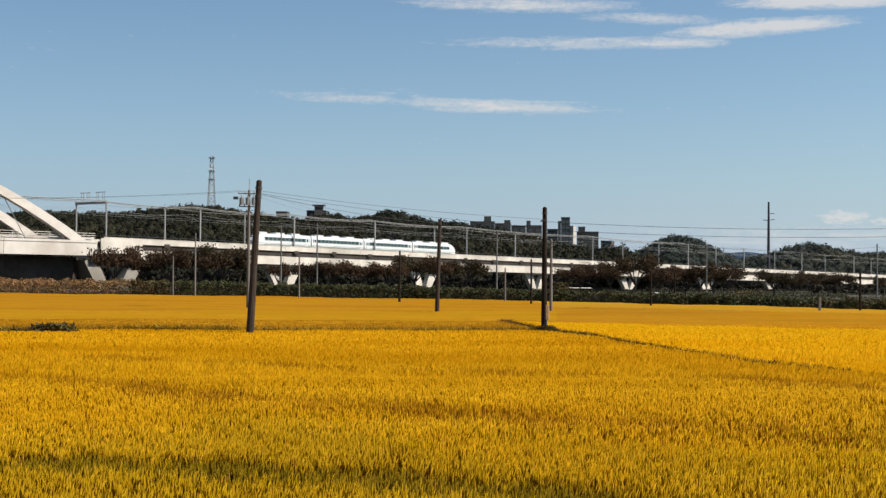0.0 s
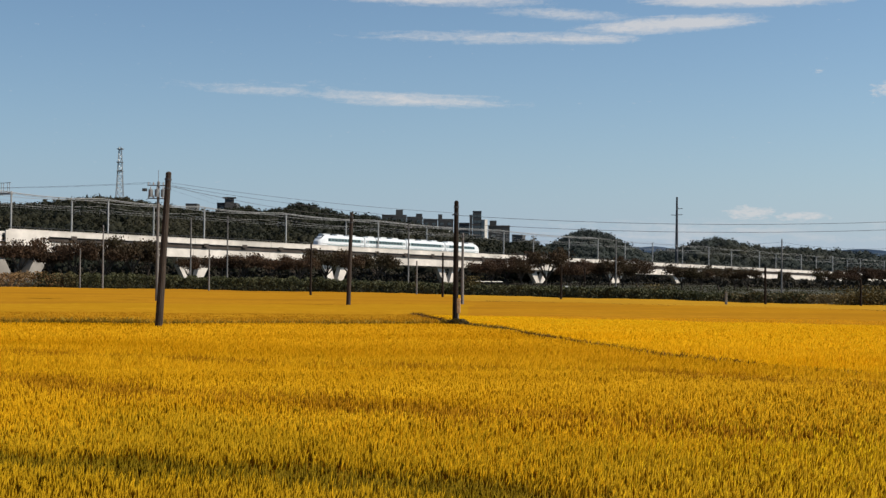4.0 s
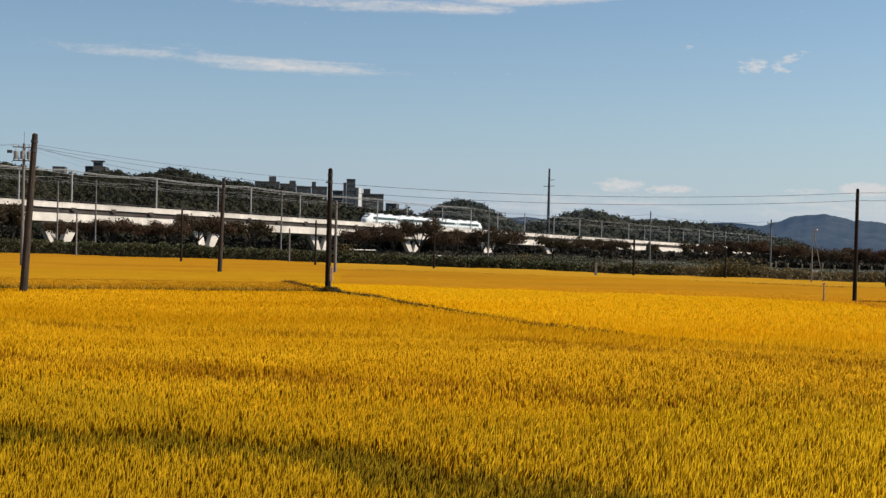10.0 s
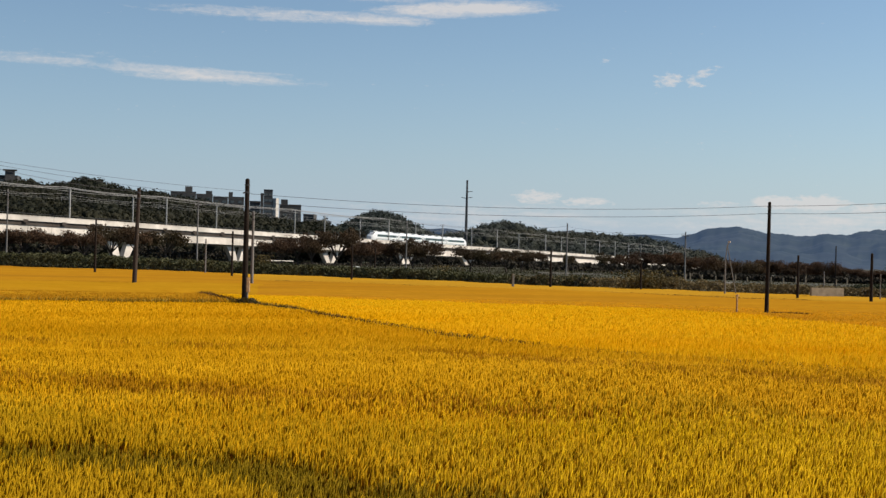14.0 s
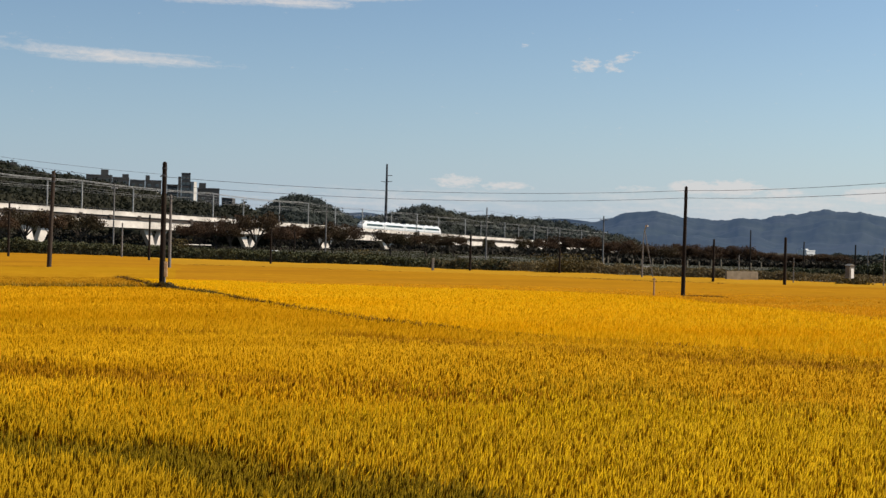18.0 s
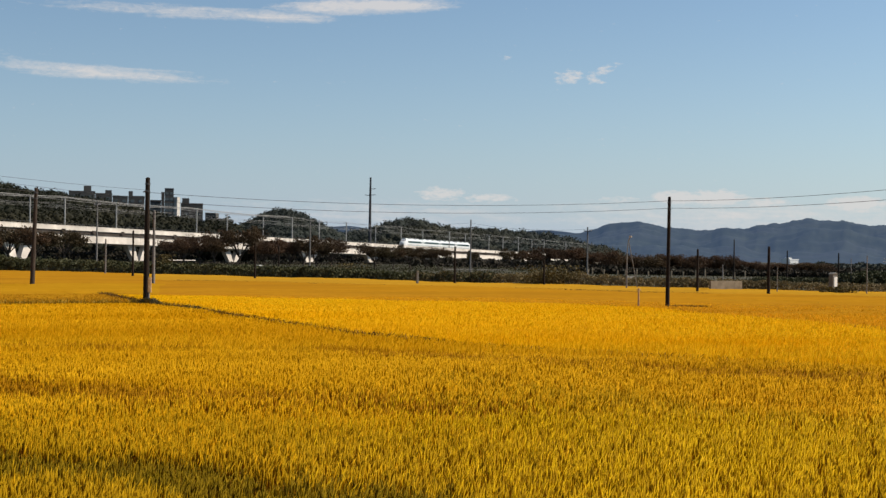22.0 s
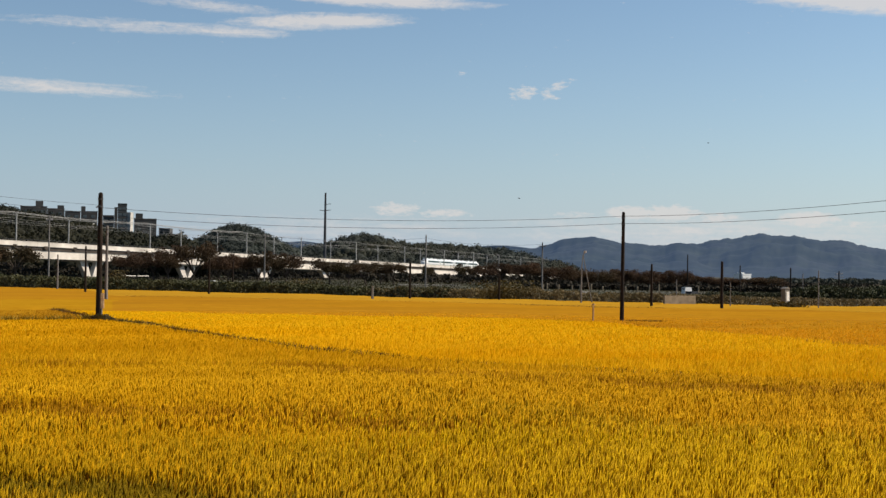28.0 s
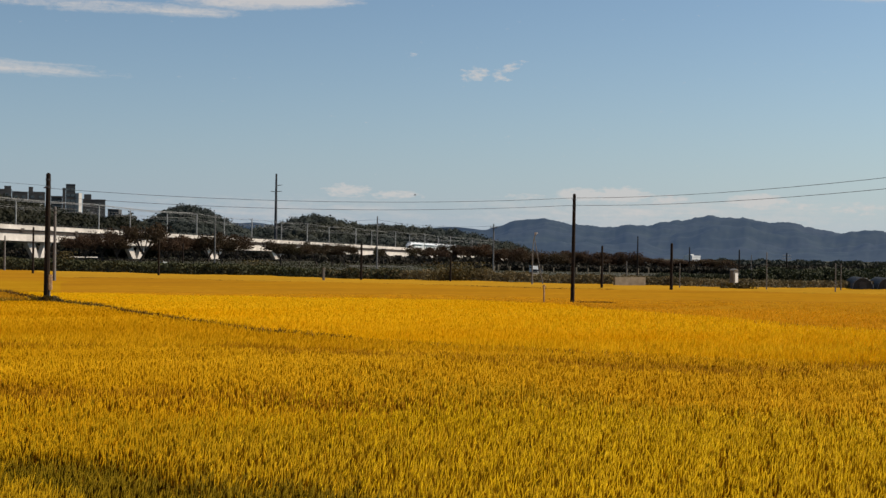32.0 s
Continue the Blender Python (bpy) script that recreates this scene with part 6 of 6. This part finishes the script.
def make_poles():
    wood, conc = M["pole_wood"], M["pole_concrete"]
    dark = "dark weathered pole standing in the rice"
    a = pole(out_at(-7.97, 83.2), 9.75, 0.24, M["pole_weathered"], "dark leaning pole standing in the rice", lean=(0.5, 0), group="poles in the paddy")
    b = pole(out_at(-0.25, 136.0), top_z(136, 2.41), 0.23, M["pole_weathered"], dark, lean=(0.25, 0), group="poles in the paddy")
    c = pole(out_at(4.20, 89.3), top_z(89.3, 2.93), 0.20, wood, "dark pole with meter box on a weedy bank", group="poles in the paddy")
    part("meter_box", Shape().box(0.19, -0.08, 1.9, 0.26, 0.22, 0.95, b=0.04), M["rust"], c, "grey meter box")
    part("conduit", Shape().rod((0.17, -0.12, 0.2), (0.17, -0.12, 1.5), 0.045, n=8), M["steel"], c)
    part("bracket", Shape().rod((0, -0.1, 7.9), (-0.28, -0.1, 7.75), 0.05, n=6), M["dark_steel"], c)
    d = pole(out_at(25.58, 98.5), top_z(98.5, 2.49), 0.155, wood, dark, lean=(0.05, 0), group="poles in the paddy")
    e = pole(Vector((41.6, 41, 0)), 8.9, 0.19, wood, dark, group="poles in the paddy")
    pole(out_at(4.48, 141), top_z(141, 1.62), 0.17, conc, "grey concrete pole in the rice", group="poles in the paddy")
    # Pole with transformers.
    t = pole(out_at(-8.03, 150), top_z(150, 3.55), 0.19, conc, "grey concrete pole with transformers and crossarms", arms=((13.0, 1.15, 10), (11.6, 1.1, 10)), name="transformer_pole")
    for x in (-0.75, -0.1, 0.55):
        can = part("transformer", Shape().rod((x, -0.35, 11.75), (x, -0.35, 12.55), 0.24, n=12), M["steel"], t)
        part("bushing", Shape().rod((x, -0.35, 12.56), (x, -0.35, 12.85), 0.06, n=6), M["porcelain"], can)
    part("lightning_rod", Shape().rod((0, 0, 13.3), (0, 0, 14.6), 0.03, n=5), M["steel"], t)
    part("floodlight", Shape().box(-1.4, -0.2, 12.5, 0.5, 0.35, 0.3, b=0.05), M["dark_steel"], t)
    g = "poles along the field's edge"
    thin = "thin grey concrete pole beside the field"
    brown = "short dark pole at the field's edge"
    west = (
            (-11.07, 242.5, top_z(242.5, 0.78), 0.15, conc, thin, ()), (-10.18, 240.5, top_z(240.5, 1.75), 0.16, conc, thin, ()), (-5.22, 246, top_z(246, 2.2), 0.16, conc, thin, ()),
            (-5.95, 217, top_z(217, 0.83), 0.14, conc, thin, ()), (-6.70, 246, top_z(246, 2.1), 0.16, conc, thin, ()), (-1.80, 191, top_z(191, 1.11), 0.17, wood, brown, ()),
            (2.58, 204, top_z(204, 0.44), 0.14, conc, thin, ()), (3.66, 182, top_z(182, 0.79), 0.16, wood, brown, ()), (2.23, 232, top_z(232, 2.0), 0.15, conc, thin, ((11.4, 0.5, 0),)),
            (8.57, 178, top_z(178, 0.36), 0.15, wood, brown, ()), (9.53, 193, top_z(193, 0.25), 0.14, wood, brown, ()), (10.81, 270, top_z(270, 1.41), 0.16, conc, thin, ()))
    east = (
            (16.82, 165, top_z(165, 0.35), 0.16, wood, brown, ()), (17.46, 276, top_z(276, 1.48), 0.17, conc, "grey concrete pole with a crossarm by the levee", ((9.6, 0.95, -10),)),
            (20.52, 162, top_z(162, -0.12), 0.14, wood, brown, ()), (22.29, 262, top_z(262, 1.24), 0.17, conc, "grey concrete pole with a short crossarm by the levee", ((9.0, 0.7, -20),)),
            (26.78, 143.5, top_z(143.5, 0.38), 0.15, wood, brown, ()), (28.23, 262, top_z(262, 0.80), 0.14, wood, brown, ()), (29.61, 136, top_z(136, 0.52), 0.17, wood, brown, ()),
            (27.79, 160, top_z(160, -0.24), 0.08, conc, thin, ()), (30.33, 240, top_z(240, 0.38), 0.13, wood, brown, ()), (29.95, 150, top_z(150, -0.3), 0.065, conc, thin, ()), (32.32, 190, top_z(190, 0.30), 0.13, wood, brown, ()),
            (32.80, 165, top_z(165, 0.08), 0.065, conc, thin, ()), (33.41, 147, top_z(147, 0.21), 0.065, conc, thin, ()), (36.09, 145, top_z(145, -0.21), 0.065, conc, thin, ()),
            (36.30, 153, top_z(153, -0.2), 0.065, conc, thin, ()), (34.19, 330, top_z(330, 0.2), 0.2, wood, brown, ((3.9, 1.2, 0), (4.6, 1.0, 0))))
    for az_, dist, tz, r, mat, lab, arms in west + east:
        pole(out_at(az_, dist), tz, r, mat, lab, group=g, arms=arms, bands=tz > 6)
    # Street lamp on a pole and a slanting stay pole beside it.
    lamp = pole(out_at(23.91, 154), top_z(154, 0.2), 0.10, conc, "grey concrete pole with a white street lamp", bands=False, name="street_lamp")
    z = top_z(154, 0.2)
    part("lamp_arm", Shape().tube([Vector((0, 0, z - 0.3)), Vector((0.05, -0.2, z + 1.2)), Vector((0.1, -0.6, z + 1.8))], [0.05, 0.045, 0.04], 8), M["steel"], lamp)
    part("lamp_head", Shape().box(0.08, -0.72, z + 1.82, 0.2, 0.45, 0.2, b=0.06), M["white_paint"], lamp, "white lamp head")
    st = thing("stay_pole", "slanting grey stay pole beside the street lamp", "pole", Matrix.Translation(out_at(24.42, 156)))
    part("shaft", Shape().rod((0, 0, -0.2), (-1.35, 0, top_z(156, 0.75)), 0.06, 0.045, 8), conc, st)
    post = thing("marker_post", "short rusty white marker post in the rice", "post", Matrix.Translation(out_at(24.41, 97.1)))
    part("shaft", Shape().rod((0, 0, 0), (0, 0, 1.95), 0.07, 0.06, 8), M["rust"], post)
    part("cross_bar", Shape().rod((-0.16, 0, 1.85), (0.16, 0, 1.85), 0.035, n=6), M["rust"], post)
    # Tall slim mast behind the railway.
    m = thing("steel_mast", "tall slim grey steel mast behind the railway", "mast", Matrix.Translation(out_at(13.27, 640)))
    h = top_z(640, 3.18)
    part("shaft", Shape().tube([Vector((0, 0, 0)), Vector((0, 0, h * 0.5)), Vector((0, 0, h))], [0.85, 0.65, 0.42], 12), M["dark_steel"], m)
    for z, sg in ((h - 5.4, 1), (h - 8.2, 1), (h - 8.4, -1)):
        part("arm", Shape().rod((0, 0, z), (sg * 2.6, 0, z + 0.25), 0.16, n=6), M["dark_steel"], m)
    # Wires from pole to pole.
    w = thing("power_line", "thin dark power lines strung between the poles", "wires")

    def wire(p0, p1, sag, r=0.013, n=14):
        pts = []
        for i in range(n + 1):
            u = i / n
            q = Vector(p0).lerp(Vector(p1), u)
            q.z -= sag * 4 * u * (1 - u)
            pts.append(q)
        part("wire", Shape().tube(pts, [r] * (n + 1), 5), M["wire"], w)
    A, B, C, D_, E_ = out_at(-7.65, 83.2), out_at(-0.14, 136), out_at(4.18, 89.3), out_at(25.6, 98.5), Vector((41.6, 41, 0))
    up = lambda v, z: Vector((v.x, v.y, z))
    wire(up(A, 9.0), up(B, 9.5), 0.3)
    for dz in (0.0, -0.52):
        wire(up(C, 7.75 + dz), up(D_, 8.12 + dz), 0.55)
        wire(up(D_, 8.12 + dz), up(E_, 8.3 + dz), 0.45)
        wire(up(C, 7.9 + dz), up(A, 9.2 + dz * 0.3), 0.2, 0.009)
    T0 = out_at(-8.03, 150)
    for x in (-0.9, 0.9):
        wire(T0 + Vector((x, 0, 13.3)), out_at(-30, 170, 13.6) + Vector((x, 0, 0)), 1.2, 0.011)
        wire(T0 + Vector((x, 0, 13.3)), out_at(-0.2, 262, 12.6) + Vector((x, 0, 0)), 1.2, 0.008)
    for p0, p1, z0, z1 in ((out_at(17.46, 276), out_at(22.29, 262), 10.6, 9.4), (out_at(10.81, 270), out_at(17.46, 276), 10.4, 10.6)):
        wire(up(p0, z0), up(p1, z1), 0.7, 0.016)
        wire(up(p0, z0 - 0.9), up(p1, z1 - 0.9), 0.7, 0.016)


def make_farm():
    # Concrete wall by the field.
    w = thing("low_wall", "low beige concrete wall by the field", "wall", Matrix.Translation(out_at(27.92, 154.8)) @ Matrix.Rotation(radians(8), 4, "Z"))
    for i in range(4):
        part("wall_panel", Shape().box(-1.56 + i * 1.04, 0, 0.85, 1.03, 0.3, 1.70), M["beige_wall"], w)
    # Small white shed.
    s = thing("pump_shed", "small beige shed with a white door beside the paddy", "shed", Matrix.Translation(out_at(32.12, 158)) @ Matrix.Rotation(radians(14), 4, "Z"))
    part("wall", Shape().box(0, 0, 1.3, 0.70, 0.62, 2.6), M["old_concrete"], s)
    part("roof", Shape().add([(-0.40, -0.38, 2.6), (0.40, -0.38, 2.6), (0.40, 0.38, 2.6), (-0.40, 0.38, 2.6), (0, -0.38, 2.82), (0, 0.38, 2.82)], [(0, 3, 2, 1), (0, 1, 4), (2, 3, 5), (1, 2, 5, 4), (3, 0, 4, 5)]), M["old_concrete"], s)
    part("door", Shape().box(0.05, -0.33, 1.75, 0.44, 0.05, 1.1), M["kei_white"], s, "white door panel")
    # Vinyl greenhouses.
    for k in range(2):
        g = thing("greenhouse", "grey vinyl tunnel greenhouse beside the field", "greenhouse", Matrix.Translation(out_at(37.15 + k * 0.95, 160)) @ Matrix.Rotation(radians(-32), 4, "Z") @ Matrix.Scale(0.82, 4), group="greenhouses")
        ring = [(1.35 * math.cos(math.pi * i / 12), 0.9 + 1.5 * math.sin(math.pi * i / 12)) for i in range(13)]
        ring = [(1.35, 0.0)] + ring + [(-1.35, 0.0)]
        n = len(ring)
        sh = Shape().add([(a, 0, c) for a, c in ring] + [(a, 14, c) for a, c in ring], [tuple(range(n)), tuple(range(2 * n - 1, n - 1, -1))] + [(i, n + i, n + i + 1, i + 1) for i in range(n - 1)])
        part("cover", sh, M["vinyl"], g)
        part("door", Shape().box(0, -0.04, 0.95, 0.9, 0.05, 1.9), M["dark_steel"], g)
        for j in range(8):
            part("hoop", Shape().tube([(a * 1.015, j * 2.0, c * 1.012) for a, c in ring], [0.025] * n, 5), M["steel"], g)
    # Far road with white guard rail under the viaduct.
    line = [tuple(out_at(a, d).xy) for a, d in ((5.0, 335), (6.6, 340))]
    r = thing("guard_rail", "white steel guard rail along the levee road", "guard rail")
    total = line_length(line)
    u = 0.0
    while u < total - 8:
        x0, y0, tx, ty = lerp_line(line, u)
        x1, y1, _, _ = lerp_line(line, u + 7.6)
        part("rail_beam", Shape().rod((x0, y0, 1.9 - u * 0.003), (x1, y1, 1.9 - u * 0.003), 0.14, n=6), M["white_paint"], r)
        part("post", Shape().rod((x0, y0, 0), (x0, y0, 2.0 - u * 0.003), 0.09, n=6), M["steel"], r)
        u += 8
    # A parked truck on the levee side and a concrete post by the hedge.
    t = kei_truck()
    tagged(t, "small white truck parked behind the hedge", "truck")
    t.matrix_basis = Matrix.Translation(out_at(8.92, 255)) @ Matrix.Rotation(radians(14), 4, "Z")
    p = thing("concrete_post", "pale square concrete post beside the hedge", "post", Matrix.Translation(out_at(15.27, 160)))
    part("shaft", Shape().box(0, 0, 1.05, 0.26, 0.26, 2.1, b=0.03), M["old_concrete"], p)
    part("cap", Shape().box(0, 0, 2.14, 0.3, 0.3, 0.07, b=0.03), M["beige_wall"], p)
    # Evergreen thicket past the shed.
    rng = np.random.default_rng(9)
    for a, d, w_, el_top in ((32.9, 166, 2.6, -0.52), (33.6, 170, 3.4, -0.42), (34.4, 172, 3.6, -0.50), (35.1, 174, 3.6, -0.54), (35.9, 176, 3.6, -0.40), (36.6, 180, 3.6, -0.5), (37.4, 200, 5.0, -0.40), (38.6, 205, 5.0, -0.20), (39.8, 205, 5, -0.2), (34.0, 200, 4.0, -0.5), (35.3, 200, 4.5, -0.46), (29.35, 205, 2.6, -0.74), (29.95, 205, 3.0, -0.70), (30.6, 205, 3.0, -0.74), (31.25, 205, 3.0, -0.71), (31.9, 205, 3.0, -0.74)):
        h = 4.05 + d * math.tan(radians(el_top))
        c = rng.normal(0, 0.42, (2200, 3)) * (w_, w_ * 0.6, 1)
        c[:, 2] = h * np.sqrt(rng.uniform(0, 1, len(c))) * np.clip(1.08 - 0.16 * (c[:, 0] / w_ * 1.6) ** 2 + 0.08 * np.sin(c[:, 0] * 4 + a), 0.3, 1.05)
        v, f = leaves(c, 0.17, rng, 1.0)
        b = thing("shrub", "dense dark green shrub behind the paddy", "shrub", Matrix.Translation(out_at(a, d)), group="shrubs by the farm")
        part("foliage", quick_mesh("foliage", v, f, M["shrub"]), None, b)
        st = Shape()
        for k in range(5):
            q = rng.uniform(-0.35, 0.35, 2) * w_
            st.rod((0, 0, -0.1), (q[0], q[1], h * 0.8), 0.06, 0.02, 5)
        part("stems", st, M["bark"], b)


make_ground()
make_hills()
make_buildings()
make_lattice_tower()
make_viaduct()
make_arch_bridge()
make_catenary()
make_bank_and_hedge()
make_cherry_trees()
make_thicket()
make_rough_ground()
make_poles()
make_farm()
make_bush()
make_rice()
motions()
